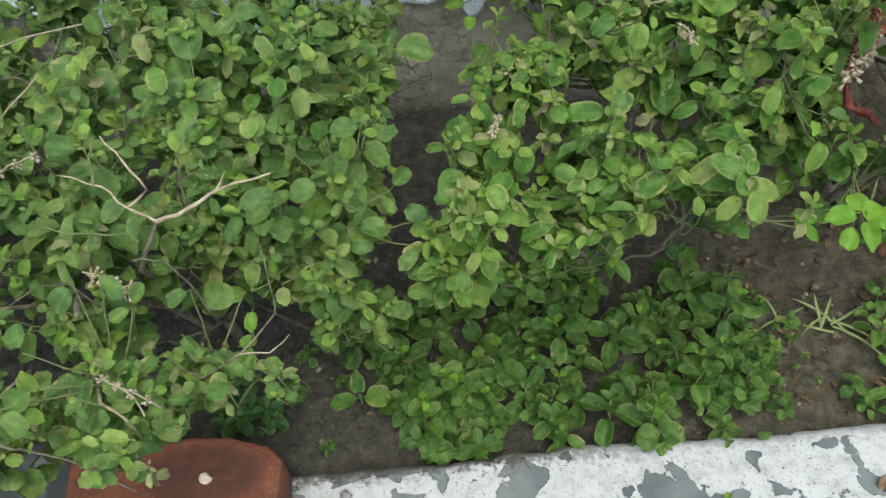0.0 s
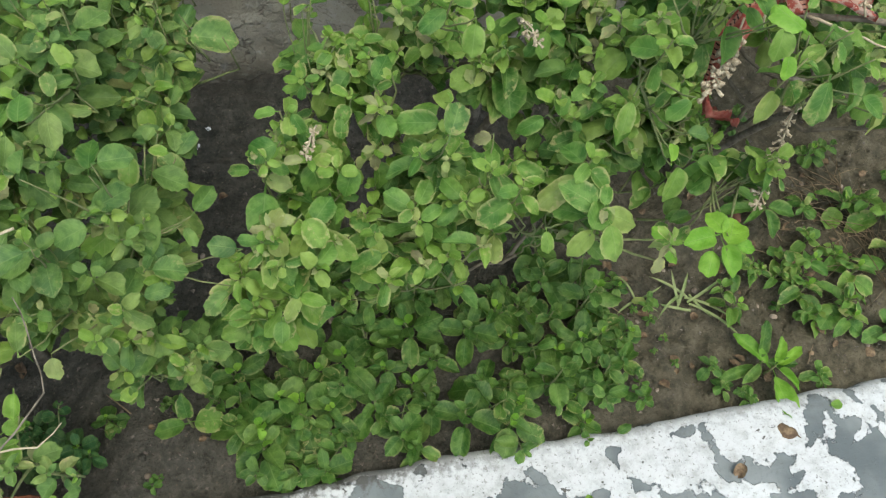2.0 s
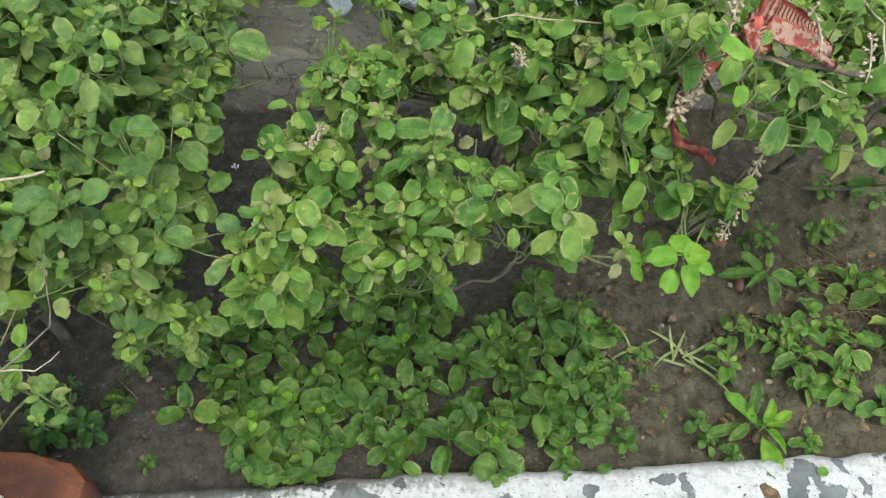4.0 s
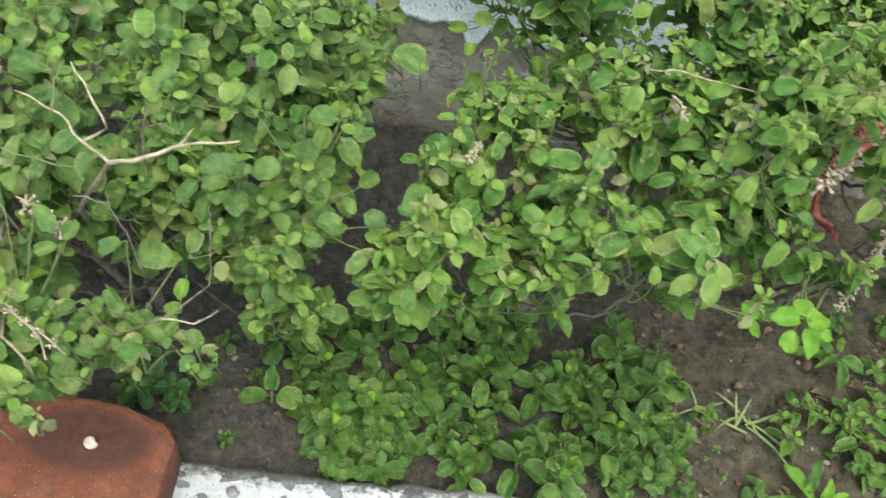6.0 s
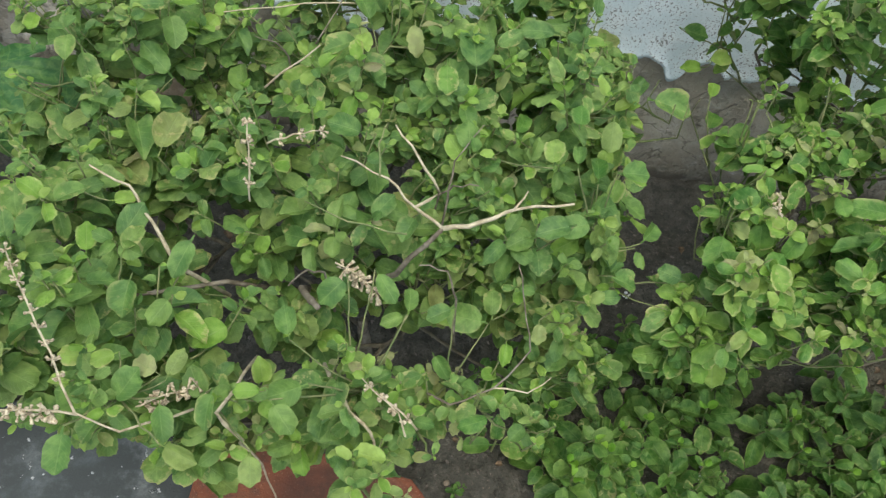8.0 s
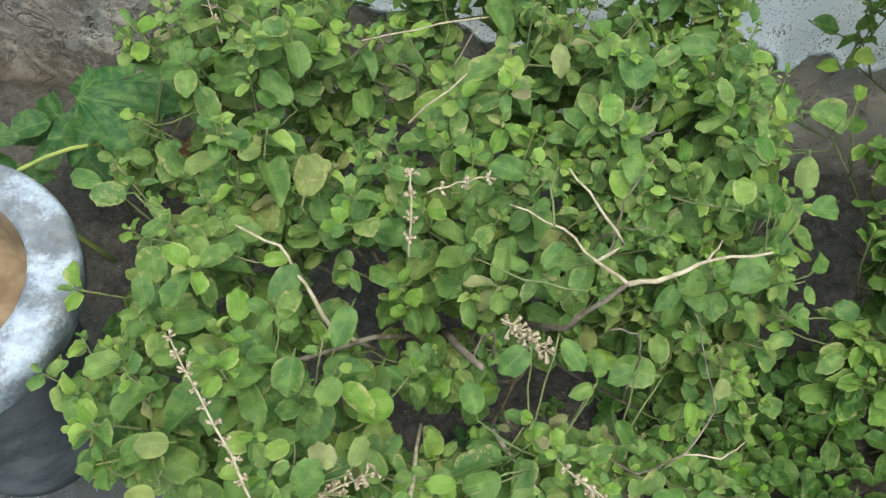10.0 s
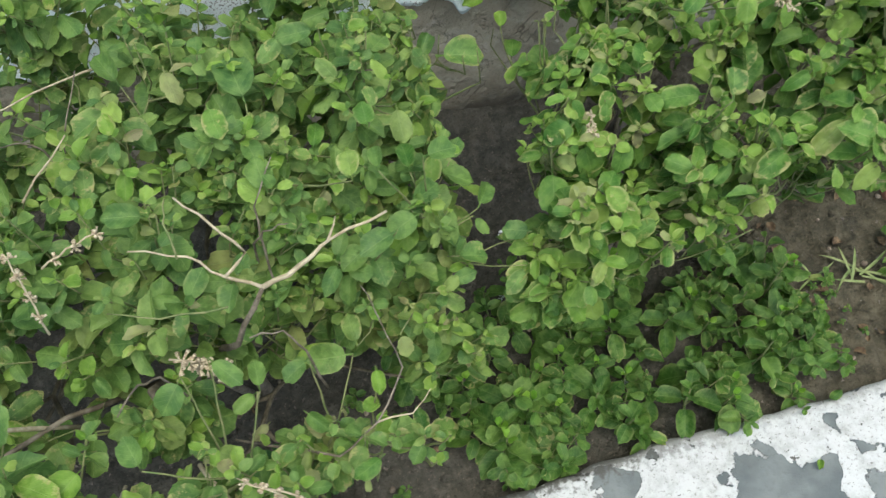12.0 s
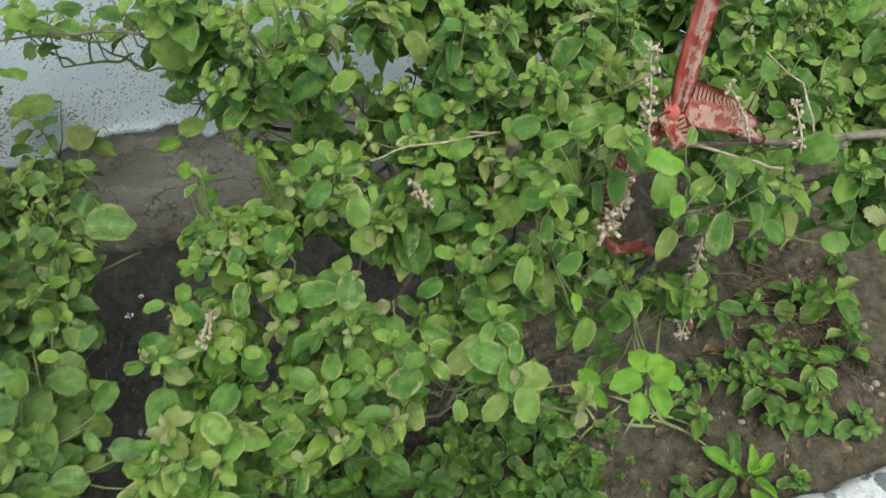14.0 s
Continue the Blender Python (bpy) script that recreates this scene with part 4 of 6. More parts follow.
STEMS["left"].append(("twig", [(-0.287, 0.538, 0.283), (-0.219, 0.492, 0.323), (-0.191, 0.504, 0.331), (-0.166, 0.537, 0.329), (-0.172, 0.569, 0.337), (-0.179, 0.595, 0.348)], 0.0014, 0.0007, BARK))
STEMS["left"].append(("twig", [(-0.191, 0.504, 0.331), (-0.168, 0.503, 0.332), (-0.153, 0.514, 0.337)], 0.0011, 0.0006, DRY, P))
STEMS["left"].append(("twig", [(-0.378, 0.459, 0.344), (-0.41, 0.432, 0.364), (-0.431, 0.433, 0.381)], 0.0014, 0.0010, DRY, P))
STEMS["left"].append(("twig", [(-0.32, 0.818, 0.384), (-0.365, 0.775, 0.409), (-0.416, 0.733, 0.424)], 0.0015, 0.0008, DRY, P))
STEMS["left"].append(("twig", [(-0.38, 0.694, 0.392), (-0.344, 0.726, 0.412)], 0.0013, 0.0008, DRY, P))
STEMS["mid"].append(("main_stem", [(0.115, 0.745, 0.004), (0.095, 0.71, 0.085), (0.078, 0.68, 0.166), (0.081, 0.654, 0.278)], 0.0075, 0.0040, BARK))
STEMS["mid"].append(("side_stem", [(0.115, 0.754, 0.025), (0.156, 0.78, 0.126), (0.217, 0.812, 0.218), (0.289, 0.828, 0.319)], 0.0090, 0.0055, BARK, "dark woody lower stem"))
STEMS["mid"].append(("side_stem", [(0.156, 0.78, 0.126), (0.193, 0.718, 0.246), (0.23, 0.653, 0.335)], 0.0045, 0.0022, BARK))
STEMS["mid"].append(("twig", [(0.209, 0.74, 0.42), (0.229, 0.725, 0.429), (0.163, 0.72, 0.441), (0.137, 0.713, 0.443)], 0.0013, 0.0008, DRY, P))
STEMS["right"].append(("main_stem", [(0.447, 0.805, -0.002), (0.453, 0.756, 0.16), (0.439, 0.686, 0.342), (0.426, 0.635, 0.453)], 0.0075, 0.0048, BARK))
STEMS["right"].append(("side_stem", [(0.461, 0.634, 0.454), (0.388, 0.646, 0.454), (0.33, 0.659, 0.456), (0.305, 0.664, 0.456)], 0.0040, 0.0030, BARK, "grey woody stem lying level"))
STEMS["right"].append(("twig", [(0.33, 0.659, 0.456), (0.35, 0.638, 0.46), (0.374, 0.626, 0.456)], 0.0018, 0.0010, DRY, P))
STEMS["right"].append(("twig", [(0.363, 0.671, 0.404), (0.343, 0.634, 0.424), (0.316, 0.618, 0.445), (0.293, 0.611, 0.461)], 0.0028, 0.0018, BARK))
STEMS["right"].append(("twig", [(0.302, 0.614, 0.453), (0.297, 0.632, 0.461), (0.309, 0.645, 0.466)], 0.0016, 0.0010, BARK))
STEMS["right"].append(("twig", [(0.4, 0.638, 0.464), (0.404, 0.668, 0.48), (0.391, 0.693, 0.486)], 0.0014, 0.0009, DRY, P))
STEMS["wall"].append(("main_stem", [(0.215, 0.934, 0.007), (0.203, 0.916, 0.17), (0.181, 0.909, 0.262), (0.148, 0.906, 0.345), (0.125, 0.891, 0.437)], 0.0062, 0.0030, BARK, "dark upright stem"))
STEMS["wall"].append(("twig", [(0.10, 0.905, 0.36), (0.045, 0.90, 0.402), (0.0, 0.90, 0.424), (-0.05, 0.90, 0.434), (-0.09, 0.895, 0.438)], 0.0024, 0.0014, BARK))
STEMS["wall"].append(("side_stem", [(0.196, 0.913, 0.221), (0.242, 0.91, 0.292), (0.294, 0.895, 0.392)], 0.0035, 0.0018, BARK))
STEMS["wall"].append(("side_stem", [(0.181, 0.909, 0.262), (0.109, 0.903, 0.305), (0.058, 0.896, 0.326)], 0.0025, 0.0013, BARK))


def sightline(x, y, z):
    """How an open spot over a leaf leans: towards the kerb."""
    return ((x * 0.75 - x) / (0.82 - z), (0.33 - y) / (0.82 - z))


AXES = [(x, y, z, tx, ty, r, -0.01) for x, y, z, tx, ty, r in GAPS + BARE]
# the large weed leaf and the broken brick behind the left bush lie open
for x, y, z, r in [(-0.65, 0.785, 0.285, 0.014), (-0.628, 0.787, 0.287, 0.016), (-0.605, 0.79, 0.29, 0.016), (-0.583, 0.79, 0.293, 0.013), (-0.635, 0.765, 0.28, 0.015), (-0.615, 0.75, 0.275, 0.014), (-0.607, 0.905, 0.10, 0.011), (-0.615, 0.91, 0.08, 0.010)]:
    AXES.append((x, y, z, *sightline(x, y, z), r, -0.02))
for rows in SHOWN.values():
    AXES += [(x, y, z, *sightline(x, y, z), size * 0.36, 0.006) for _, x, y, z, size, _, _ in rows]
for rows in STEMS.values():
    for _, pts, r0, *_ in rows:
        for a, b in zip(pts, pts[1:]):
            for k in range(4):
                x, y, z = Vector(a).lerp(Vector(b), k / 4)
                if z > 0.27:
                    AXES.append((x, y, z, *sightline(x, y, z), 0.002 + 0.5 * r0, 0.003))
AXES = np.array(AXES)


def is_open(p):
    """Whether the place p lies in one of the openings or right over a leaf that stands out."""
    h = p[2] - AXES[:, 2]
    dx, dy = p[0] - AXES[:, 0] - h * AXES[:, 3], p[1] - AXES[:, 1] - h * AXES[:, 4]
    # distance to the leaning axis
    n = np.sqrt(1 + AXES[:, 3] ** 2 + AXES[:, 4] ** 2)
    along = (dx * AXES[:, 3] + dy * AXES[:, 4]) / n
    far = dx * dx + dy * dy - along * along
    return bool(np.any((far < (AXES[:, 5] + 0.003) ** 2) & (h > AXES[:, 6])))


WOOD = {}


def bush(name, base, masses, key, label, seed, leaf=0.034, dry=0.11, gap=0.011, clump=-0.22, fill=0.72, shoots=(), group="basil bushes"):
    """A basil bush: a woody stem at base, a limb to each mass of the crown, twigs and leafy shoots."""
    rr = random.Random(seed)
    bx, by = base
    plant = thing(name, bx, by, soil_z(bx, by) - 0.005, label, "plant", group)
    org = plant.matrix_world.translation
    out, wood = [], []
    root = Vector((0, 0, 0))
    knee = Vector((rr.uniform(-0.01, 0.01), rr.uniform(-0.01, 0.01), 0.07))
    bm = bmesh.new()
    tube(bm, bow(root, knee, 0, 4, 0.003), 0.008, 0.006, 8, 0.08)
    part("stem", bm, BARK, plant)
    for cx, cy, cz, rx, ry, rz, n in masses:
        c = Vector((cx, cy, cz)) - org
        hub = Vector((c.x, c.y, c.z - rz * 0.9)) * 0.82
        bm = bmesh.new()
        start = knee * rr.uniform(0.4, 1.0)
        if wood:
            # later limbs fork from the wood that is already there
            start = min(wood, key=lambda f: (f - hub).length + 3.0 * max(0.0, f.z - hub.z + 0.03) + 0.4 * (f - knee).length)
        limb = bow(start, hub, -0.015, 7, 0.0035)
        tube(bm, limb, 0.0024, 0.0014, 6, 0.1)
        part("limb", bm, LIMB_BARK, plant)
        bm = bmesh.new()
        tips = []
        for k in range(n):
            for attempt in range(30):
                th, u = rr.uniform(0, 2 * math.pi), rr.random() ** 0.5
                q = Vector((math.cos(th) * u, math.sin(th) * u, math.sqrt(max(0, 1 - u * u * 0.9)) * rr.choice((1, 1, 1, 0.5, 0.0, -0.5))))
                p = c + Vector((q.x * rx, q.y * ry, q.z * rz))
                w = p + org
                if noise.noise(w * 17) > clump and not is_open(w):
                    break
            else:
                continue
            tips.append((p, Vector((q.x * 0.8, q.y * 0.8 - 0.1, 1.0 + rr.uniform(-0.2, 0.4)))))
        tips.sort(key=lambda t: (t[0] - hub).length)
        forks = limb[3:]
        wood += limb[2:]
        for p, axis in tips:
            foot = sprig(rr, p, axis, rr.choice((3, 4, 4, 5)), leaf * rr.choice((0.6, 0.8, 0.95, 1.1, 1.35)), gap, out, dry)
            # each shoot springs from the nearest wood below it
            at = min(forks, key=lambda f: (f - foot).length + 2.5 * max(0.0, f.z - foot.z + 0.01))
            way = bow(at, foot, rr.uniform(-0.012, 0.003), 4, 0.0016)
            tube(bm, way + [p], 0.0012, 0.0006, 4)
            forks += way[1:4]
            for s in (1, 2, 3):
                if rr.random() < fill:
                    f = rr.uniform(0, 6.28)
                    for g in (0, math.pi):
                        d = Vector((math.cos(f + g), math.sin(f + g), rr.uniform(-0.1, 0.4)))
                        # in fresh bushes most leaves along the twigs take the deeper green
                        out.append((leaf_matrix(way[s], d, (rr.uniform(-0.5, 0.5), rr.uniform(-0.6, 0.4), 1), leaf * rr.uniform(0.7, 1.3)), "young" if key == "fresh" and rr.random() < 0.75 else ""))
        part("branch", bm, GREEN_STEM, plant)
        wood += forks[::3]
    for sx, sy, sz, wide in sorted(shoots, key=lambda q: (Vector(q[:3]) - org - knee).length):
        # a leafy rosette at the end of a shoot of its own
        p = Vector((sx, sy, sz)) - org
        foot = sprig(rr, p, (rr.uniform(-0.25, 0.25), rr.uniform(-0.45, 0.0), 1.0), rr.choice((4, 5, 5)), wide * 1.55, gap * 0.8, out, dry)
        at = min(wood, key=lambda f: (f - foot).length + 2.5 * max(0.0, f.z - foot.z + 0.01))
        bm = bmesh.new()
        way = bow(at, foot, rr.uniform(-0.012, 0.003), 4, 0.0016)
        tube(bm, way + [p], 0.0013, 0.0006, 5)
        part("shoot", bm, GREEN_STEM, plant)
        wood += way[1:4]
    WOOD[plant.name] = wood
    fix = []
    for m, tone in out:
        if is_open(org + m @ Vector((0.58, 0, 0))):
            continue
        if key == "old" and tone == "tip" and rr.random() < 0.55:
            tone = ""
        fix.append((Matrix.Translation(org) @ m, tone))
    leaves_onto(plant, fix, key)
    return plant


# crowns, mass by mass: middle, half widths and the number of shoots
LEFT_CROWN = [(-0.504, 0.767, 0.336, 0.11, 0.11, 0.07, 52), (-0.289, 0.779, 0.351, 0.14, 0.1, 0.07, 58), (-0.259, 0.879, 0.375, 0.19, 0.06, 0.08, 52), (-0.135, 0.75, 0.347, 0.065, 0.12, 0.07, 42), (-0.328, 0.646, 0.348, 0.13, 0.07, 0.07, 50), (-0.154, 0.62, 0.303, 0.07, 0.055, 0.06, 26), (-0.492, 0.615, 0.331, 0.1, 0.1, 0.07, 48), (-0.44, 0.493, 0.336, 0.11, 0.06, 0.06, 46), (-0.317, 0.485, 0.313, 0.07, 0.035, 0.05, 18), (-0.24, 0.505, 0.29, 0.05, 0.025, 0.03, 7), (-0.563, 0.525, 0.279, 0.04, 0.05, 0.04, 9), (-0.6, 0.765, 0.285, 0.04, 0.06, 0.05, 9)]
LEFT_CROWN += [(-0.252, 0.611, 0.284, 0.065, 0.035, 0.05, 18), (-0.09, 0.848, 0.338, 0.035, 0.07, 0.06, 16), (-0.349, 0.578, 0.286, 0.08, 0.03, 0.04, 13), (-0.112, 0.665, 0.31, 0.045, 0.06, 0.06, 18), (-0.21, 0.7, 0.345, 0.055, 0.06, 0.05, 28), (-0.125, 0.59, 0.215, 0.045, 0.03, 0.04, 11), (-0.385, 0.455, 0.315, 0.05, 0.018, 0.03, 7), (-0.275, 0.468, 0.305, 0.03, 0.015, 0.02, 3), (-0.08, 0.78, 0.31, 0.035, 0.07, 0.06, 12), (-0.47, 0.89, 0.27, 0.13, 0.05, 0.07, 30), (-0.25, 0.91, 0.22, 0.18, 0.04, 0.06, 22)]
left_bush = bush("basil_bush", (-0.29, 0.70), LEFT_CROWN,
    "old", "large spreading holy basil bush with dusty green leaves", 21, 0.0248, 0.06, shoots=LEFT_SHOOTS)
MID_CROWN = [(-0.011, 0.64, 0.33, 0.055, 0.07, 0.05, 27), (0.043, 0.608, 0.28, 0.085, 0.04, 0.05, 24), (0.102, 0.651, 0.338, 0.07, 0.06, 0.06, 33), (0.02, 0.745, 0.345, 0.045, 0.055, 0.05, 18), (0.12, 0.825, 0.445, 0.08, 0.035, 0.04, 26), (0.184, 0.607, 0.318, 0.06, 0.035, 0.05, 20), (0.225, 0.652, 0.346, 0.07, 0.06, 0.06, 31), (0.205, 0.775, 0.435, 0.09, 0.045, 0.045, 38)]
MID_CROWN += [(0.297, 0.601, 0.363, 0.03, 0.03, 0.04, 9), (-0.045, 0.59, 0.285, 0.03, 0.035, 0.04, 9), (0.3, 0.745, 0.44, 0.06, 0.055, 0.045, 28), (0.085, 0.755, 0.365, 0.06, 0.05, 0.04, 20), (0.195, 0.705, 0.385, 0.07, 0.04, 0.04, 24), (0.275, 0.675, 0.405, 0.05, 0.04, 0.04, 16), (0.16, 0.87, 0.33, 0.11, 0.045, 0.05, 24), (0.02, 0.7, 0.34, 0.04, 0.04, 0.04, 12)]
mid_bush = bush("basil_bush", (0.125, 0.745), MID_CROWN,
    "fresh", "bright green holy basil bush with yellowed leaf rims", 22, 0.0222, 0.25, 0.008, 0.05, 0.62, MID_SHOOTS)
right_bush = bush("basil_bush", (0.45, 0.80), [
    (0.409, 0.692, 0.414, 0.07, 0.06, 0.05, 25), (0.500, 0.640, 0.39, 0.05, 0.04, 0.03, 11), (0.531, 0.80, 0.385, 0.10, 0.08, 0.05, 30),
    (0.63, 0.72, 0.345, 0.07, 0.05, 0.04, 9), (0.417, 0.857, 0.378, 0.09, 0.06, 0.06, 28), (0.355, 0.775, 0.415, 0.06, 0.05, 0.04, 20), (0.44, 0.775, 0.42, 0.07, 0.05, 0.04, 20), (0.585, 0.760, 0.35, 0.06, 0.05, 0.05, 22), (0.64, 0.83, 0.34, 0.08, 0.07, 0.06, 20)],
    "fresh", "leggy holy basil bush tied up with a red ribbon", 23, 0.0245, 0.20, 0.010, -0.1, 0.6, RIGHT_SHOOTS)
wall_bush = bush("basil_bush", (0.22, 0.92), [
    (0.12, 0.895, 0.365, 0.07, 0.04, 0.05, 13), (0.02, 0.90, 0.43, 0.095, 0.030, 0.035, 14), (0.264, 0.884, 0.403, 0.10, 0.05, 0.06, 42), (0.417, 0.928, 0.38, 0.10, 0.03, 0.06, 20)],
    "fresh", "tall thin basil bush growing against the wall", 24, 0.0265, shoots=WALL_SHOOTS)

# ---- seedlings ----
def seedling(seed, key, tall, biggest, label, nodes):
    rr = random.Random(seed)
    ob = thing("basil_seedling", 0, 0, 0, label, "seedling", "basil seedlings")
    out = []
    top = Vector((rr.uniform(-0.008, 0.008), rr.uniform(-0.008, 0.008), tall))
    turn = rr.uniform(0, 3)
    for k in range(nodes + 1):
        z = tall * (1 - 0.55 * k / nodes)
        c = top * (z / tall)
        size = biggest * min(1.0, 0.32 + 0.27 * k)
        for half in (0, math.pi):
            f = turn + half + rr.uniform(-0.12, 0.12)
            el = radians(max(-8, 62 - 26 * k + rr.uniform(-8, 8)))
            d = Vector((math.cos(f) * math.cos(el), math.sin(f) * math.cos(el), math.sin(el)))
            out.append((leaf_matrix(c, d, (rr.uniform(-0.2, 0.2), rr.uniform(-0.2, 0.2), 1), size * rr.uniform(0.85, 1.15)), "tip" if k == 0 else ""))
        turn += math.pi / 2 + rr.uniform(-0.15, 0.15)
    d = Vector((rr.uniform(-1, 1), rr.uniform(-1, 1), 0.9)).normalized()
    q = Vector((0, 0, tall * 0.4)) + d * tall * 0.7
    sprig(rr, q, d, 3, biggest * 0.75, tall / 5, out)
    bm = bmesh.new()
    tube(bm, bow((0, 0, -0.01), top, 0, 3, 0.002), 0.0016, 0.0009, 5)
    tube(bm, bow((0, 0, tall * 0.3), q, 0, 3, 0.001), 0.0010, 0.0007, 4)
    part("stem", bm, GREEN_STEM, ob)
    for i, (m, tone) in enumerate(out):
        lf = new("leaf", LEAVES["bright" if tone == "tip" and i < 2 and seed % 2 else key][(i * 5 + seed) % 12])
        lf.parent = ob
        lf.matrix_basis = m @ Matrix.Diagonal((1, 1.05, 1, 1))
    return ob


TINY = [seedling(300 + k, "young", 0.045 + 0.012 * (k % 4), 0.034 + 0.004 * (k % 3), "low dark green basil seedling on bare soil", 3 + k % 2) for k in range(6)]
ROUND = [seedling(310 + k, "fresh", 0.034 + 0.008 * k, 0.046 - 0.003 * k, "low basil seedling with round fresh green leaves", 2 + k % 2) for k in range(4)]
used = set()


def is_bare(x, y, margin=0.010):
    """Whether the soil at x, y shows bare."""
    return any(math.hypot(x - a, y - b) < r + margin for a, b, _, _, _, r in BARE)



def plant_seedling(x, y, size=1.0, kinds=TINY):
    k = R.choice(kinds)
    m = pose(x, y, soil_z(x, y), R.uniform(-8, 8), R.uniform(-8, 8), R.uniform(0, 360))
    if k in used:
        ob = copy_thing(k, m)
    else:
        used.add(k)
        ob = k
        ob.matrix_basis = m
    ob.scale = (size, size, size)
    return ob


spots = []
for _ in range(4000):
    x, y = R.uniform(-0.10, 0.31), R.uniform(0.515, 0.76)
    low = 0.53 + 0.05 * max(0, (abs(x - 0.07) - 0.1) / 0.2)
    if is_bare(x, y) or noise.noise((x * 19, y * 19, 6.0)) < -0.18 or y < low or y > 0.745 - 0.25 * abs(x - 0.12) or min([1] + [math.hypot(x - a, y - b) for a, b in spots]) < 0.027:
        continue
    spots.append((x, y))
for x, y in spots[:84]:
    plant_seedling(x, y, R.uniform(0.6, 1.1))
for x, y, s in [(-0.10, 0.655, 1.0), (-0.14, 0.66, 0.9), (0.302, 0.681, 0.68), (0.273, 0.67, 0.5), (0.334, 0.674, 0.42), (0.283, 0.643, 0.56), (0.31, 0.634, 0.5), (0.284, 0.608, 0.66), (0.324, 0.613, 0.55),
                (0.308, 0.589, 0.45), (0.246, 0.577, 0.66), (0.272, 0.556, 0.66), (0.252, 0.525, 0.66), (0.247, 0.555, 0.55), (0.324, 0.542, 0.47), (0.41, 0.563, 0.47), (0.417, 0.536, 0.42), (0.441, 0.523, 0.5)]:
    plant_seedling(x, y, s)
for x, y, s in [(0.459, 0.631, 0.66), (0.367, 0.648, 0.37), (0.374, 0.604, 0.17), (0.322, 0.581, 0.19), (0.478, 0.667, 0.68), (0.538, 0.676, 0.5), (0.526, 0.652, 0.5), (0.558, 0.665, 0.68), (0.544, 0.63, 0.7), (0.583, 0.692, 0.5), (0.605, 0.667, 0.46),
                (0.553, 0.6, 0.66), (0.583, 0.61, 0.76), (0.61, 0.636, 0.68), (0.583, 0.59, 0.58), (0.536, 0.534, 0.47), (0.594, 0.738, 0.58), (0.644, 0.733, 0.68), (0.509, 0.663, 0.37), (0.66, 0.64, 0.9), (0.63, 0.57, 0.7), (0.68, 0.70, 0.9)]:
    plant_seedling(x, y, s * 1.15, ROUND)
for x, y, s in [(-0.22, 0.615, 0.44), (-0.178, 0.545, 0.29), (-0.159, 0.624, 0.38), (-0.071, 0.562, 0.63), (-0.068, 0.528, 0.29), (-0.023, 0.539, 0.62), (-0.012, 0.517, 0.47), (-0.198, 0.659, 0.42), (-0.113, 0.634, 0.6), (-0.056, 0.617, 0.53), (-0.034, 0.626, 0.48), (0.009, 0.553, 0.51)]:
    plant_seedling(x, y, s)

# a bushy dark green weed beside the brick
weed_seedling = seedling(321, "weed", 0.05, 0.022, "bushy dark green weed with small leaves beside the brick", 5)
tagged(weed_seedling, category="weed", group="dark green weeds")
weed_seedling.matrix_basis = pose(-0.274, 0.584, soil_z(-0.274, 0.584), 0, 0, 20)
for dx, dy, turn, size in [(0.022, 0.012, 80, 1.0), (-0.022, 0.016, 200, 0.9), (0.008, 0.026, 300, 1.1), (0.030, -0.008, 140, 0.8), (-0.012, -0.010, 250, 0.8)]:
    x, y = -0.274 + dx, 0.584 + dy
    copy_thing(weed_seedling, pose(x, y, soil_z(x, y), 8, -6, turn)).scale = (size, size, size)

# ---- brick ----
brick = thing("brick", -0.320, 0.487, 0.015, "old red clay brick with a chipped corner on the kerb", "brick", rz=-1.0)
bm = bmesh.new()
hx, hy, hz = 0.107, 0.054, 0.066
plan = [(-hx, -hy), (hx, -hy), (hx, hy - 0.030), (hx - 0.012, hy - 0.014), (hx - 0.055, hy), (-hx, hy)]
vs = [bm.verts.new((x, y, 0)) for x, y in plan]
f = bm.faces.new(vs)
g = bmesh.ops.extrude_face_region(bm, geom=[f])
for v in g["geom"]:
    if isinstance(v, bmesh.types.BMVert):
        v.co.z = hz
bmesh.ops.recalc_face_normals(bm, faces=bm.faces[:])
bmesh.ops.bevel(bm, geom=bm.edges[:], offset=0.006, segments=2, affect="EDGES", profile=0.6)
bmesh.ops.triangulate(bm, faces=bm.faces[:])
bmesh.ops.subdivide_edges(bm, edges=bm.edges[:], cuts=4, use_grid_fill=True)
for v in bm.verts:
    v.co += Vector((noise.noise(v.co * 40), noise.noise(v.co * 40 + Vector((5, 0, 0))), noise.noise(v.co * 40 + Vector((0, 9, 0))))) * 0.0030 + Vector((noise.noise(v.co * 150), noise.noise(v.co * 150 + Vector((5, 0, 0))), noise.noise(v.co * 150 + Vector((0, 9, 0))))) * 0.0012
body = part("clay_body", bm, BRICK, brick)

# ---- pot ----
pot = thing("cement_pot", -0.708, 0.587, 0.012, "round cement planter with faded blue-grey paint and a thick rim", "plant pot")
bm = bmesh.new()


def lathe(bm, prof, n=48):
    rings = [[bm.verts.new((r * math.cos(2 * math.pi * k / n), r * math.sin(2 * math.pi * k / n), z)) for k in range(n)] for r, z in prof]
    for a, b in zip(rings, rings[1:]):
        for k in range(n):
            bm.faces.new((a[k], a[(k + 1) % n], b[(k + 1) % n], b[k]))
    return rings


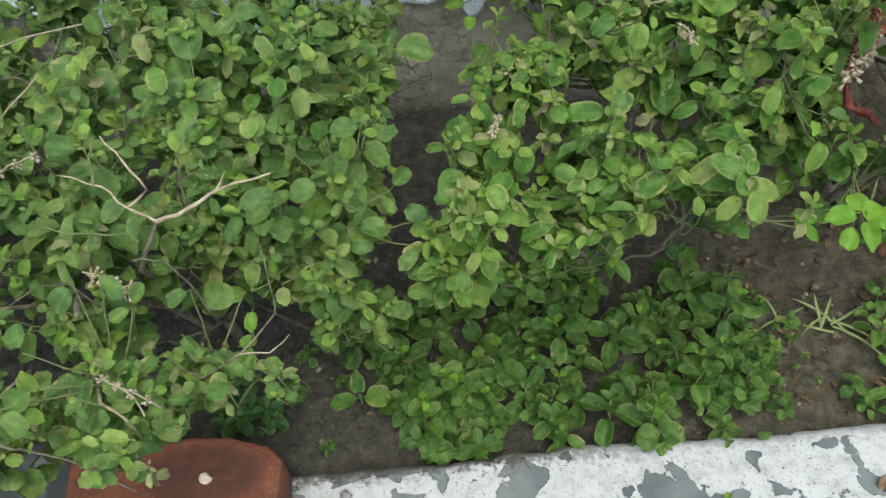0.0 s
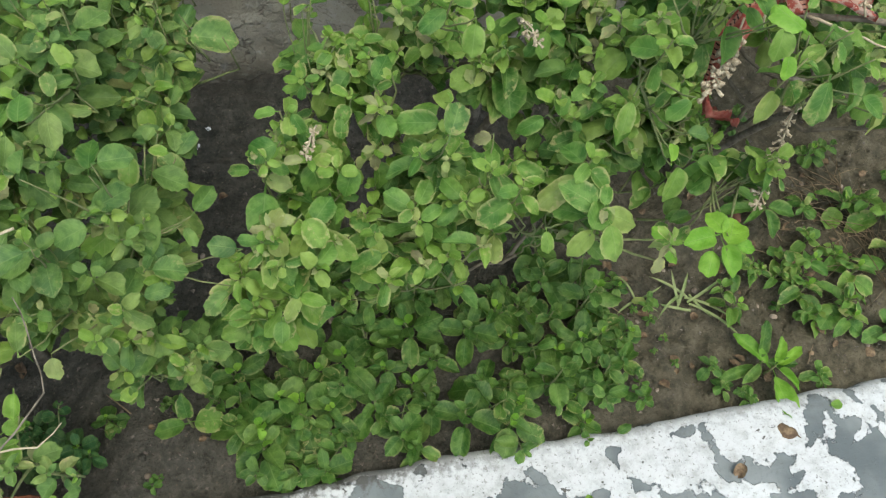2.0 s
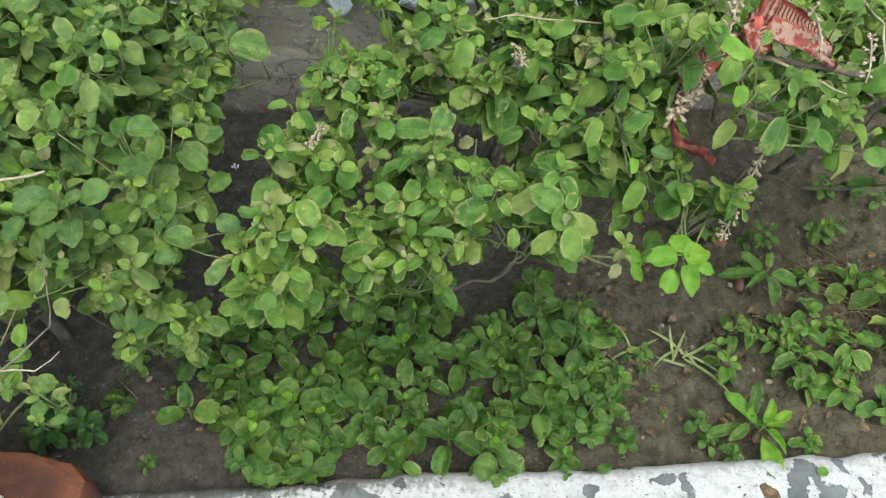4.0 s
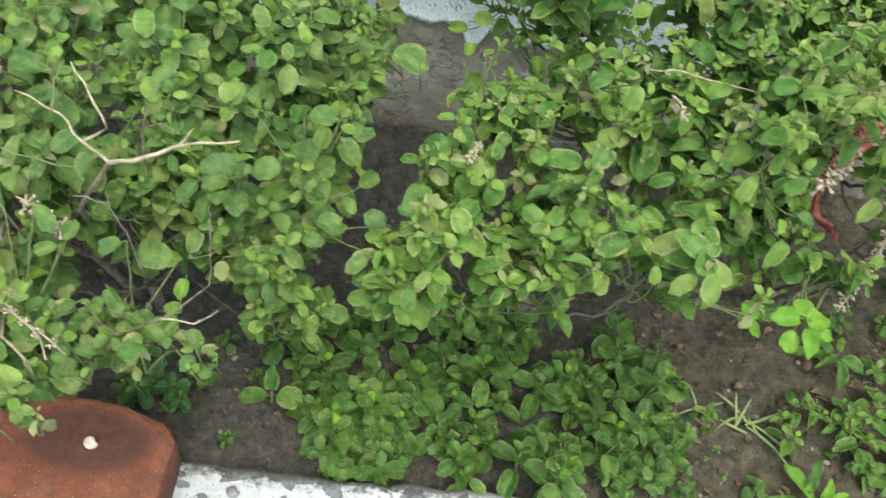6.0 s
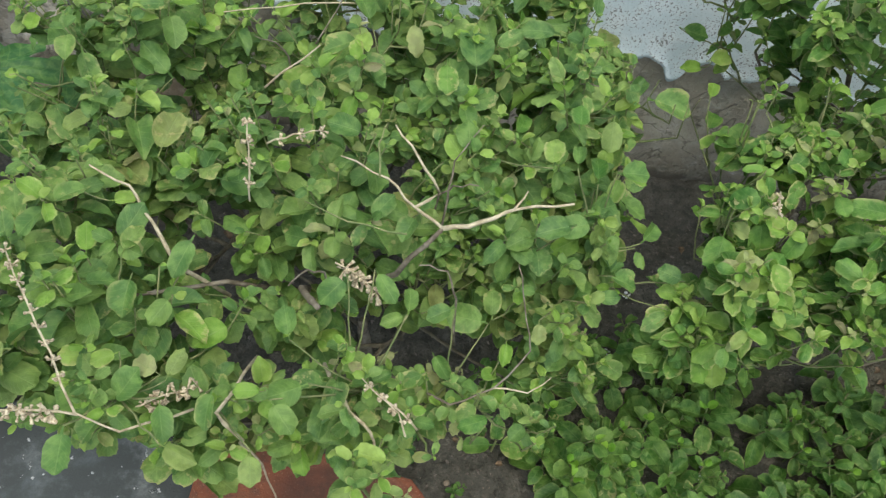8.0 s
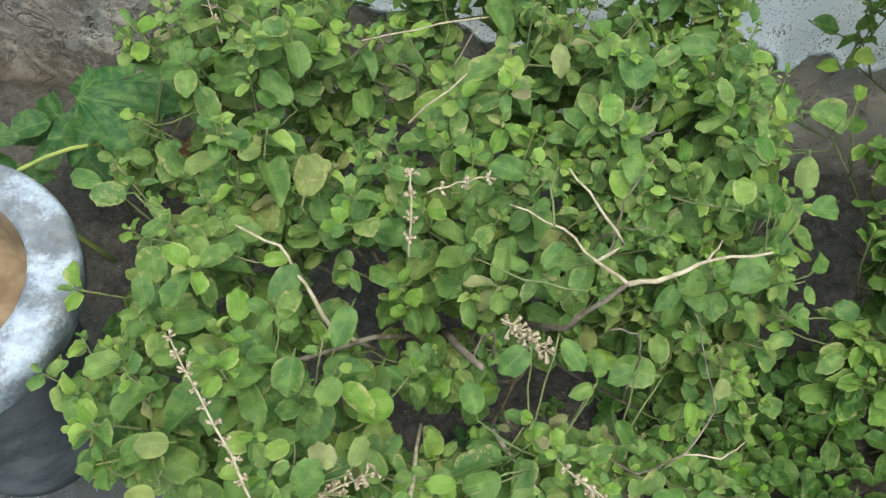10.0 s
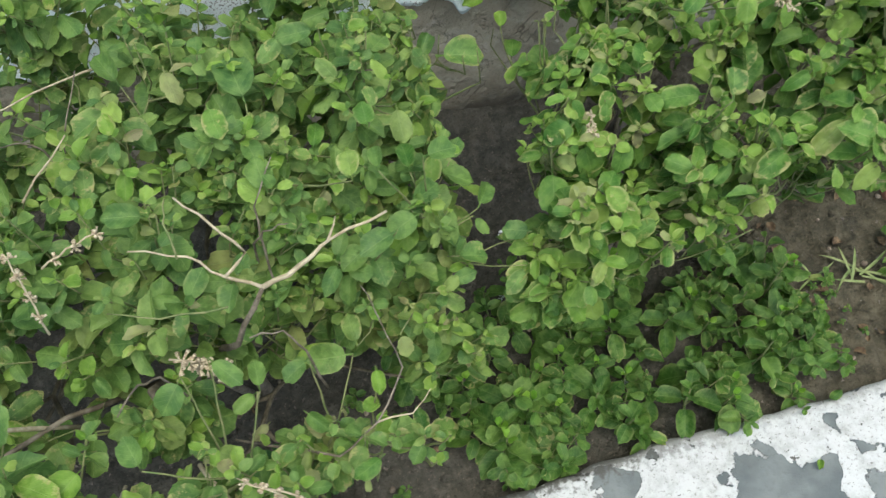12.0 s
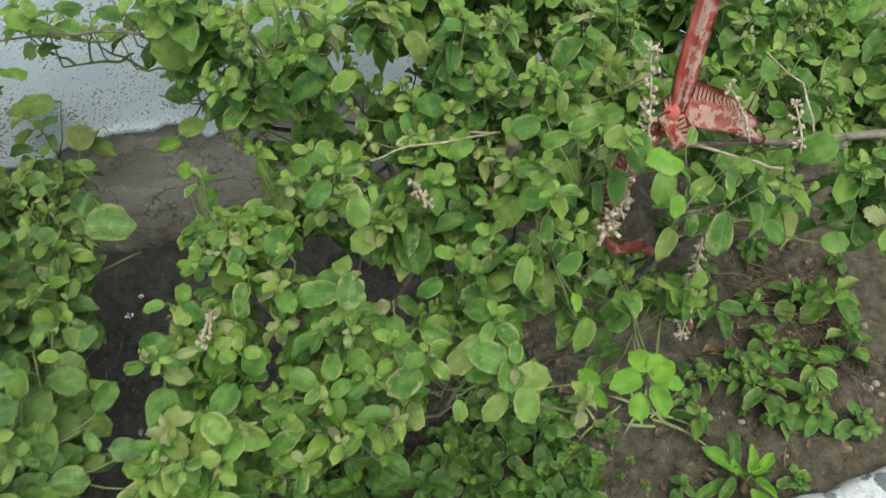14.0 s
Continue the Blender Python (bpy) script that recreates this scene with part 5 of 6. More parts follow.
# side below the rim, in the cement colour darkened for shade
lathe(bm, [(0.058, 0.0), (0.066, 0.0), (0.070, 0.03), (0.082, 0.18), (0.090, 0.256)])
part("body", bm, POT_SIDE, pot, "bare cement side, coloured dark for its shade")
bm = bmesh.new()
lathe(bm, [(0.089, 0.252), (0.105, 0.254), (0.110, 0.260), (0.112, 0.280), (0.1105, 0.286), (0.107, 0.289), (0.096, 0.2885), (0.081, 0.289), (0.077, 0.285)], 72)
part("rim", bm, POT, pot, "thick rim with worn bluish white paint")
bm = bmesh.new()
rings = lathe(bm, [(0.077, 0.285), (0.075, 0.25), (0.070, 0.215), (0.05, 0.207), (0.025, 0.211), (0.002, 0.209)])
part("inside", bm, POT_IN, pot, "mud-stained inner wall and dry bottom")

# ---- stems and twigs that show ----
def hang(plant, name, pts, r0, r1, material, label=""):
    """A stem or twig of a plant, given in world places."""
    org = plant.matrix_world.translation
    fine = []
    pts = [Vector(p) - org for p in pts]
    for a, b in zip(pts, pts[1:]):
        fine += bow(a, b, 0, 3, 0.0012)[:-1]
    fine.append(pts[-1])
    bm = bmesh.new()
    r0, r1 = r0 * 0.66, r1 * 0.55
    tube(bm, fine, r0, r1, 6, 0.12)
    for k in range(2, len(fine) - 1, 3):
        blob(bm, fine[k], lerp(r0, r1, k / len(fine)) * 1.3, 0.9, 1)
    return part(name, bm, material, plant, label)


def spike(plant, a, b, whorls, thick=0.006, size=0.0021):
    """A dried flower spike: a thin stalk with whorls of papery seed capsules."""
    org = plant.matrix_world.translation
    a, b = Vector(a) - org, Vector(b) - org
    bm = bmesh.new()
    line = bow(a, b, 0.003, 6, 0.0008)
    tube(bm, line, 0.0008, 0.0005, 5)
    stalk = part("seed_spike", bm, DRY, plant, "dry straw-coloured seed spike")
    d = (b - a).normalized()
    u = d.orthogonal().normalized()
    w = d.cross(u)
    bm = bmesh.new()
    for k in range(whorls):
        c = a.lerp(b, 0.22 + 0.78 * k / max(1, whorls - 1))
        for q in range(8):
            if R.random() < 0.15:
                continue
            f = q * math.pi / 3 + k * 0.5 + R.uniform(-0.3, 0.3)
            way = (u * math.cos(f) + w * math.sin(f)) * R.uniform(0.7, 1.0) + d * R.uniform(-0.1, 0.6)
            tip = c + way * thick * R.uniform(0.4, 0.95) + d * thick * R.uniform(-0.5, 0.5)
            cup = size * R.uniform(0.35, 0.7)
            # a thread-thin stalk that widens into a papery two-lipped cup
            tube(bm, [c, c.lerp(tip, 0.55), c.lerp(tip, 0.7), tip, tip + way * cup * 0.8], 0.0003, cup, 5, 0.25)
    cap = part("seed_head", bm, SEED, stalk)
    tagged(cap, kind="stuff")
    return stalk


for plant, where in ((left_bush, "left"), (mid_bush, "mid"), (right_bush, "right"), (wall_bush, "wall")):
    for row in STEMS[where]:
        hang(plant, *row)
tw = random.Random(77)
for _ in range(9):
    x, y = tw.uniform(-0.54, -0.16), tw.uniform(0.52, 0.84)
    a, ln = tw.uniform(0, 6.28), tw.uniform(0.03, 0.06)
    b = a + tw.uniform(-0.7, 0.7)
    p1 = (x + 0.5 * ln * math.cos(a), y + 0.5 * ln * math.sin(a), tw.uniform(0.375, 0.40))
    p2 = (p1[0] + 0.6 * ln * math.cos(b), p1[1] + 0.6 * ln * math.sin(b), p1[2] + tw.uniform(0.005, 0.02))
    hang(left_bush, "twig", [(x, y, 0.30), (x + 0.2 * ln * math.cos(a), y + 0.2 * ln * math.sin(a), 0.36), p1, p2], 0.0016, 0.0008, BARK)
spike(left_bush, (-0.431, 0.433, 0.381), (-0.491, 0.514, 0.411), 9, 0.005, 0.0019)
spike(left_bush, (-0.431, 0.434, 0.377), (-0.495, 0.431, 0.371), 9, 0.007, 0.0026)
spike(left_bush, (-0.414, 0.451, 0.35), (-0.378, 0.472, 0.349), 6, 0.007, 0.0026)
spike(left_bush, (-0.371, 0.598, 0.378), (-0.375, 0.626, 0.425), 4, 0.005, 0.0023)
spike(left_bush, (-0.364, 0.628, 0.405), (-0.328, 0.638, 0.414), 3, 0.005, 0.0021)
spike(left_bush, (-0.309, 0.575, 0.351), (-0.278, 0.564, 0.337), 6, 0.009, 0.0030)
spike(left_bush, (-0.524, 0.775, 0.367), (-0.555, 0.835, 0.4), 6, 0.005, 0.0020)
spike(left_bush, (-0.24, 0.464, 0.341), (-0.273, 0.478, 0.365), 4, 0.005, 0.0026)

spike(mid_bush, (0.158, 0.703, 0.43), (0.163, 0.678, 0.435), 4, 0.006, 0.0022)
spike(mid_bush, (0.02, 0.679, 0.372), (0.01, 0.654, 0.376), 4, 0.005, 0.0022)

spike(right_bush, (0.281, 0.636, 0.477), (0.294, 0.681, 0.523), 8, 0.0065, 0.0026)
spike(right_bush, (0.284, 0.656, 0.463), (0.258, 0.622, 0.440), 10, 0.0085, 0.0032)
spike(right_bush, (0.362, 0.654, 0.388), (0.316, 0.584, 0.352), 11, 0.0075, 0.0026)
spike(right_bush, (0.35, 0.637, 0.475), (0.348, 0.667, 0.491), 4, 0.005, 0.0022)
spike(right_bush, (0.384, 0.628, 0.464), (0.389, 0.653, 0.48), 4, 0.005, 0.0022)



def hero(plant, key, x, y, z, size, way, pitch, k):
    """One leaf that stands out: the middle of its blade, its length, the bearing of its tip and how far the tip is raised."""
    d = Vector((math.cos(radians(way)) * math.cos(radians(pitch)), math.sin(radians(way)) * math.cos(radians(pitch)), math.sin(radians(pitch))))
    size *= 0.92
    m = leaf_matrix(Vector((x, y, z)) - d * size * 0.58, d, (R.uniform(-0.25, 0.25), -0.40 + R.uniform(-0.25, 0.25), 0.9), size)
    lf = new("leaf", LEAVES[key][k % 12])
    lf.parent = plant
    lf.matrix_basis = plant.matrix_world.inverted() @ m
    foot = lf.matrix_basis.translation
    at = min(WOOD[plant.name], key=lambda f: (f - foot).length + 1.5 * max(0.0, f.z - foot.z + 0.005))
    bm = bmesh.new()
    tube(bm, bow(at, foot, -0.003, 5, 0.001), 0.0009, 0.0005, 5)
    part("stalk", bm, GREEN_STEM, plant)
    return lf


BUSHES = [left_bush, mid_bush, right_bush, wall_bush]
for k, row in enumerate(sum(SHOWN.values(), [])):
    # each hangs on the bush whose wood is nearest to it
    spot = Vector(row[1:4])
    plant = left_bush if row[0] == "old" and spot.x < 0.0 else min(BUSHES, key=lambda q: min((f + q.matrix_world.translation - spot).length for f in WOOD[q.name]))
    hero(plant, *row, k * 5)

# ---- red ribbon ----
def ribbon_material(name, comb, print_on=1.0):
    s = Nodes(name)
    uv = s.n("TexCoord").outputs["UV"]
    x = s.xyz(uv)
    p = s.pos()
    cell = s.n("TexVoronoi")
    s.set(cell.inputs["Vector"], p)
    cell.inputs["Scale"].default_value = 150.0
    flower = s.step(s.math("ADD", cell.outputs["Distance"], s.math("MULTIPLY", s.noise(p, 560.0, 2.0), 0.9)), 0.90, 1.04)
    wear = s.noise(p, 90.0, 4.0)
    red = s.mix(s.step(wear, 0.35, 0.7), (0.36, 0.070, 0.050), (0.50, 0.19, 0.14))
    col = s.mix(s.math("MULTIPLY", s.math("MULTIPLY", flower, s.step(x[0], 0.34, 0.42)), print_on), red, (0.55, 0.39, 0.31))
    dash = s.step(s.math("ABSOLUTE", s.math("SUBTRACT", s.math("FRACT", s.math("MULTIPLY", x[1], 320.0)), 0.5)), 0.22, 0.12)
    band = s.math("MULTIPLY", s.step(x[0], 0.06, 0.10), s.step(x[0], 0.34, 0.30))
    band = s.math("MULTIPLY", band, comb)
    col = s.mix(s.math("MULTIPLY", band, dash), col, (0.045, 0.03, 0.025))
    col = s.mix(s.math("MULTIPLY", s.math("MULTIPLY", band, s.math("SUBTRACT", 1.0, dash)), 0.7), col, (0.56, 0.36, 0.25))
    weave = s.noise(p, 1500.0, 1.0)
    return s.finish(col, 0.75, s.bump(weave, 0.4, 0.0006), 0.3)


CLOTH, PLAIN_CLOTH, EDGE_CLOTH = ribbon_material("red_printed_cloth", 1.0), ribbon_material("red_plain_cloth", 0.0), ribbon_material("red_edged_cloth", 1.0, 0.15)
ribbon = thing("cloth_ribbon", 0.319, 0.668, 0.461, "red printed cloth ribbon knotted round a stem", "ribbon")


def strip(name, pts, widths, seed):
    """A folded strip of cloth along pts, each with the vector of its half width."""
    rr = random.Random(seed)
    org = ribbon.matrix_world.translation
    bm = bmesh.new()
    uvl = bm.loops.layers.uv.new("UVMap")
    fine = []
    for (a, wa), (b, wb) in zip(zip(pts, widths), zip(pts[1:], widths[1:])):
        for k in range(5):
            t = k / 5
            fine.append((Vector(a).lerp(Vector(b), t) - org, Vector(wa).lerp(Vector(wb), t)))
    fine.append((Vector(pts[-1]) - org, Vector(widths[-1])))
    run, rows, uvs = 0.0, [], {}
    for i, (p, w) in enumerate(fine):
        if i:
            run += (p - fine[i - 1][0]).length
        d = (fine[min(i + 1, len(fine) - 1)][0] - fine[max(i - 1, 0)][0]).normalized()
        n = d.cross(w).normalized()
        row = []
        for j in range(9):
            sgn = (j - 4) / 4
            v = bm.verts.new(p + w * (0.68 * sgn) + n * (0.0030 * math.sin(j * 1.5 + i * 0.35 + seed) + 0.0012 * rr.uniform(-1, 1)))
            uvs[v] = (j / 8, run)
            row.append(v)
        rows.append(row)
    for a, b in zip(rows, rows[1:]):
        for j in range(8):
            f = bm.faces.new((a[j], a[j + 1], b[j + 1], b[j]))
            for lp in f.loops:
                lp[uvl].uv = uvs[lp.vert]
    bmesh.ops.solidify(bm, geom=bm.faces[:], thickness=0.0006)
    return part(name, bm, {"upper_band": PLAIN_CLOTH, "long_tail": EDGE_CLOTH}.get(name, CLOTH), ribbon)


strip("upper_band", [(0.315, 0.667, 0.479), (0.325, 0.682, 0.499), (0.34, 0.704, 0.528), (0.354, 0.726, 0.569), (0.368, 0.747, 0.631)], [(0.006, -0.004, 0.003), (0.010, -0.004, 0.002), (0.010, -0.004, 0.001), (0.010, -0.003, 0.0), (0.010, -0.003, 0.0)], 1)
strip("side_fold", [(0.307, 0.668, 0.477), (0.324, 0.670, 0.482), (0.347, 0.663, 0.475), (0.371, 0.655, 0.464)], [(-0.004, -0.015, -0.006), (-0.005, -0.020, -0.009), (-0.003, -0.018, -0.009), (0.001, -0.014, -0.008)], 2)
strip("short_tail", [(0.311, 0.667, 0.481), (0.3105, 0.657, 0.478), (0.313, 0.648, 0.470)], [(-0.012, 0.001, 0.002), (-0.012, 0.0, 0.0), (-0.011, 0.0, -0.002)], 3)
strip("long_tail", [(0.309, 0.667, 0.469), (0.289, 0.659, 0.465), (0.272, 0.645, 0.452), (0.26, 0.628, 0.431), (0.276, 0.632, 0.4), (0.303, 0.646, 0.374), (0.323, 0.655, 0.356)],
      [(0.0022, -0.0058, -0.0029), (0.0085, -0.0078, -0.004), (0.0105, -0.0058, -0.003), (0.0036, -0.0016, -0.0014), (0.0030, -0.0026, -0.0026), (0.0043, -0.0085, -0.003), (0.0043, -0.0105, -0.002)], 4)
bm = bmesh.new()
blob(bm, (-0.006, 0.001, 0.015), 0.0085, 0.7, 3, 0.10)
part("knot", bm, CLOTH, ribbon)

# ---- weeds, grass and litter ----
def spread(name, x, y, z, label, category, key, rows, tall, stem=GREEN_STEM, group=""):
    """A small plant: leaves given by the bearing, rise, length and width factor of each, from one stem."""
    ob = thing(name, x, y, z, label, category, group)
    bm = bmesh.new()
    tube(bm, bow((0, 0, -0.01), (0, 0, tall), 0, 3, 0.001), 0.0018, 0.0012, 5)
    part("stem", bm, stem, ob)
    for i, (way, rise, size, wide) in enumerate(rows):
        d = Vector((math.cos(radians(way)) * math.cos(radians(rise)), math.sin(radians(way)) * math.cos(radians(rise)), math.sin(radians(rise))))
        lf = new("leaf", LEAVES[key][i * 5 % 12])
        lf.parent = ob
        lf.matrix_basis = leaf_matrix(Vector((0, 0, tall * (0.6 + 0.4 * i / len(rows)))), d, (0, -0.2, 1), size) @ Matrix.Diagonal((1, wide, 1, 1))
    return ob


spread("broadleaf_weed", 0.480, 0.548, soil_z(0.48, 0.548), "bright green lance-leaved weed at the kerb edge", "weed", "bright", [(125, 22, 0.052, 0.62), (268, 4, 0.062, 0.55), (20, 22, 0.040, 0.5), (60, 35, 0.034, 0.5), (300, 12, 0.034, 0.5)], 0.03)
spread("broadleaf_weed", 0.470, 0.556, soil_z(0.47, 0.556), "dark green lance-leaved weed at the kerb edge", "weed", "young", [(192, 12, 0.052, 0.5), (75, 35, 0.050, 0.45), (345, 15, 0.040, 0.5), (215, 10, 0.034, 0.5)], 0.025)
spread("broadleaf_weed", 0.535, 0.736, soil_z(0.535, 0.736), "small weed with spreading pointed green leaves", "weed", "fresh", [(172, 8, 0.048, 0.6), (128, 14, 0.038, 0.6), (340, 4, 0.044, 0.7), (278, 0, 0.038, 0.6), (215, 10, 0.030, 0.6), (60, 20, 0.028, 0.6)], 0.035)
spread("basil_seedling", -0.14, 0.597, soil_z(-0.14, 0.597), "seedling with broad pale leaves on damp soil", "seedling", "fresh", [(190, 15, 0.034, 1.1), (350, 15, 0.036, 1.1), (95, 65, 0.030, 0.9)], 0.03)
def lobed_leaf(name, x, y, z, label, lobes, size, material, foot):
    """A climbing weed with one broad palmate leaf: lobes of bearing, length and half width about one base, over a thin stalk."""
    ob = thing(name, *foot, soil_z(*foot), label, "weed")
    base = Vector((x, y, z)) - ob.matrix_world.translation
    bm = bmesh.new()
    tube(bm, bow((0, 0, -0.01), base, 0.02, 6, 0.002), 0.0018, 0.0010, 6)
    part("stem", bm, GREEN_STEM, ob)
    bm = bmesh.new()
    uvl = bm.loops.layers.uv.new("UVMap")
    rim, uvs = [], {}
    mid = bm.verts.new(base)
    uvs[mid] = (0.5, 0.0)
    n = 96
    lo, hi = lobes[0][0] - 34, lobes[-1][0] + 34
    rings = []
    for i in range(n + 1):
        th = lo + (hi - lo) * i / n
        r = 0.30 + max(ln * max(0.0, 1 - abs((th - w) / wd) ** 1.35) for w, ln, wd in lobes) * 0.72
        near = min(abs(th - w) for w, _, _ in lobes)
        row = []
        for j in (0.2, 0.4, 0.6, 0.8, 1.0):
            q = Vector((math.cos(radians(th)), math.sin(radians(th)), 0)) * r * j * size
            q.z = size * (0.0026 * near * j - 0.16 * (r * j) ** 2 + 0.012 * math.sin(th * 0.4 + 5 * j))
            v = bm.verts.new(base + q)
            uvs[v] = (0.5 + min(0.49, near * 0.012 + 0.02), r * j)
            row.append(v)
        rings.append(row)
    for a, b in zip(rings, rings[1:]):
        faces = [bm.faces.new((mid, a[0], b[0]))] + [bm.faces.new((a[j], a[j + 1], b[j + 1], b[j])) for j in range(4)]
        for f in faces:
            for lp in f.loops:
                lp[uvl].uv = uvs[lp.vert]
    part("leaf", bm, material, ob)
    return ob


lobed_leaf("climbing_weed", -0.658, 0.783, 0.28, "climbing weed with one large dark three-lobed leaf by the wall", [(-40, 0.67, 25), (10, 0.85, 27), (52, 0.40, 22)], 0.10, LEAF["weed"], (-0.70, 0.86))
spread("climbing_weed", -0.660, 0.840, soil_z(-0.66, 0.84), "climbing weed with large dark leaves by the wall", "weed", "weed",
       [(75, 25, 0.070, 0.85), (-70, 0, 0.060, 0.8), (200, 10, 0.070, 0.9), (140, 20, 0.065, 0.9), (-120, -5, 0.065, 0.9), (35, 10, 0.06, 0.8)], 0.25)
spread("climbing_weed", -0.745, 0.875, soil_z(-0.745, 0.875), "climbing weed with large dark leaves behind the pot", "weed", "weed",
       [(10, 15, 0.065, 0.9), (70, 25, 0.060, 0.9), (-40, 0, 0.065, 0.9), (190, 10, 0.060, 0.9), (130, 20, 0.055, 0.9), (-100, 5, 0.055, 0.9), (-150, 15, 0.05, 0.9)], 0.15)
spread("climbing_weed", -0.59, 0.735, soil_z(-0.59, 0.735), "low dark green weed beside the pot", "weed", "young",
       [(10, 15, 0.035, 0.9), (70, 25, 0.030, 0.9), (-40, 0, 0.035, 0.9), (190, 10, 0.03, 0.9), (130, 20, 0.035, 0.9), (-100, 5, 0.035, 0.9)], 0.08)
for wx, wy, tall, lab in [(-0.69, 0.93, 0.12, "climbing weed with large dark leaves at the wall foot"), (-0.80, 0.80, 0.18, "climbing weed with large dark leaves behind the pot"), (-0.60, 0.93, 0.10, "climbing weed with large dark leaves at the wall foot"), (-0.63, 0.70, 0.06, "low dark green weed beside the pot")]:
    spread("climbing_weed", wx, wy, soil_z(wx, wy), lab, "weed", "weed" if tall > 0.1 else "young", [(R.uniform(0, 60) + 60 * k, R.uniform(-5, 30), R.uniform(0.035, 0.06) * (0.6 + tall * 3), R.uniform(0.8, 1.0)) for k in range(7)], tall)
stalk = thing("green_stalk", -0.70, 0.80, soil_z(-0.70, 0.80), "thick yellow-green stalk leaning behind the pot", "stalk")
bm = bmesh.new()
tube(bm, bow((0, 0, -0.01), (-0.06, -0.03, 0.17), 0, 4, 0.001) + bow((-0.06, -0.03, 0.17), (0.055, 0.01, 0.20), 0.02, 5, 0.001)[1:], 0.0028, 0.0018, 7)
part("stem", bm, plain_material("yellow_green_stalk", (0.22, 0.30, 0.07), (0.30, 0.36, 0.10), 60), stalk)

BLADE = plain_material("grass_blade", (0.13, 0.19, 0.06), (0.24, 0.28, 0.12), 50, 0.6)


def blades(name, x, y, label, rows, material, wide, loose=0.004):
    ob = thing(name, x, y, soil_z(x, y), label, "grass")
    for way, rise, length in rows:
        bm = bmesh.new()
        d = Vector((math.cos(radians(way)), math.sin(radians(way)), 0))
        w = Vector((-d.y, d.x, 0))
        prev = None
        bend = R.uniform(-0.4, 0.4)
        off = Vector((R.uniform(-loose, loose), R.uniform(-loose, loose), 0))
        for i in range(7):
            t = i / 6
            c = off + d * length * t + w * (bend * length * t * t) + Vector((0, 0, 0.003 + length * (math.sin(radians(rise)) * t - 0.7 * t * t * math.sin(radians(rise)))))
            h = wide * (0.7 + 0.6 * t) * (1 - t ** 3)
            cur = [bm.verts.new(c - w * h + Vector((0, 0, 0.0012))), bm.verts.new(c), bm.verts.new(c + w * h + Vector((0, 0, 0.0012)))]
            if prev:
                for j in (0, 1):
                    bm.faces.new((prev[j], prev[j + 1], cur[j + 1], cur[j]))
            prev = cur
        part("blade", bm, material, ob)
    return ob


blades("grass_tuft", 0.418, 0.642, "flat tuft of pale green grass on bare soil", [(140, 25, 0.05), (165, 10, 0.045), (-80, 15, 0.035), (-40, 20, 0.07), (15, 30, 0.05), (60, 35, 0.045), (-25, 10, 0.06), (190, 20, 0.05), (100, 40, 0.04)], BLADE, 0.0021, 0.014)
blades("grass_tuft", 0.352, 0.655, "thin grass shoots on bare soil", [(10, 20, 0.04), (-50, 20, 0.03), (100, 30, 0.035), (200, 20, 0.03)], BLADE, 0.0016)
blades("dry_grass_clump", 0.665, 0.675, "matted clump of dry brown grass", [(R.uniform(0, 360), R.uniform(5, 60), R.uniform(0.04, 0.09)) for _ in range(44)], STRAW, 0.0005, 0.035)
blades("dry_grass_clump", 0.635, 0.745, "matted clump of dry brown grass", [(R.uniform(0, 360), R.uniform(5, 60), R.uniform(0.025, 0.06)) for _ in range(34)], STRAW, 0.0005, 0.03)

for x, y, z, dark in [(-0.287, 0.497, 0.0815, False), (-0.158, 0.487, 0.016, True)]:
    ob = thing("snail_shell", x, y, z, "small grey snail shell on the kerb" if dark else "small pale snail shell on the brick", "snail shell")
    bm = bmesh.new()
    coil = [Vector((0.0036 * (k / 30) * math.cos(k * 0.42), 0.0036 * (k / 30) * math.sin(k * 0.42), 0.0068 - 0.00014 * k)) for k in range(31)]
    tube(bm, coil, 0.0008, 0.0042, 8)
    part("whorl", bm, DARK_SHELL if dark else SHELL, ob)


def lump(name, x, y, z, size, material, label, category, group="", flat=0.7):
    bm = bmesh.new()
    blob(bm, (0, 0, size * flat * 0.55), size, flat, 2, 0.10)
    me = link_mesh(name, bm, material)
    me.matrix_world = pose(x, y, z, 0, 0, R.uniform(0, 360))
    return tagged(me, label, category, group)


lump("brick_fragment", 0.504, 0.803, soil_z(0.504, 0.803) - 0.005, 0.013, CLAY, "worn lump of red brick half sunk in soil", "brick fragment", "brick fragments", 0.6)
lump("brick_fragment", 0.199, 0.568, soil_z(0.199, 0.568), 0.011, CLAY, "small lump of red brick on soil", "brick fragment", "brick fragments", 0.6)
lump("brick_fragment", 0.515, 0.74, soil_z(0.515, 0.74) - 0.004, 0.011, CLAY, "worn lump of red brick half sunk in soil", "brick fragment", "brick fragments", 0.6)
lump("brick_fragment", -0.612, 0.915, soil_z(-0.612, 0.915), 0.044, BRICK, "broken piece of red brick beside the wall", "brick fragment", "brick fragments", 1.4)
for _ in range(46):
    x, y = (R.uniform(0.26, 0.72), R.uniform(0.545, 0.78)) if R.random() < 0.75 else (R.uniform(-0.2, 0.1), R.uniform(0.55, 0.9))
    lump("pebble", x, y, soil_z(x, y) - 0.001, R.uniform(0.002, 0.0055), STONE, "small brownish pebble on soil", "pebble", "pebbles")
CURLED = [leaf_data("dead_leaf_blade", DEAD, w, c, b, 70 + i) for i, (w, c, b) in enumerate([(0.3, 0.9, 0.1), (0.35, -0.6, 0.3), (0.25, 0.7, -0.2), (0.32, 1.1, 0.2)])]


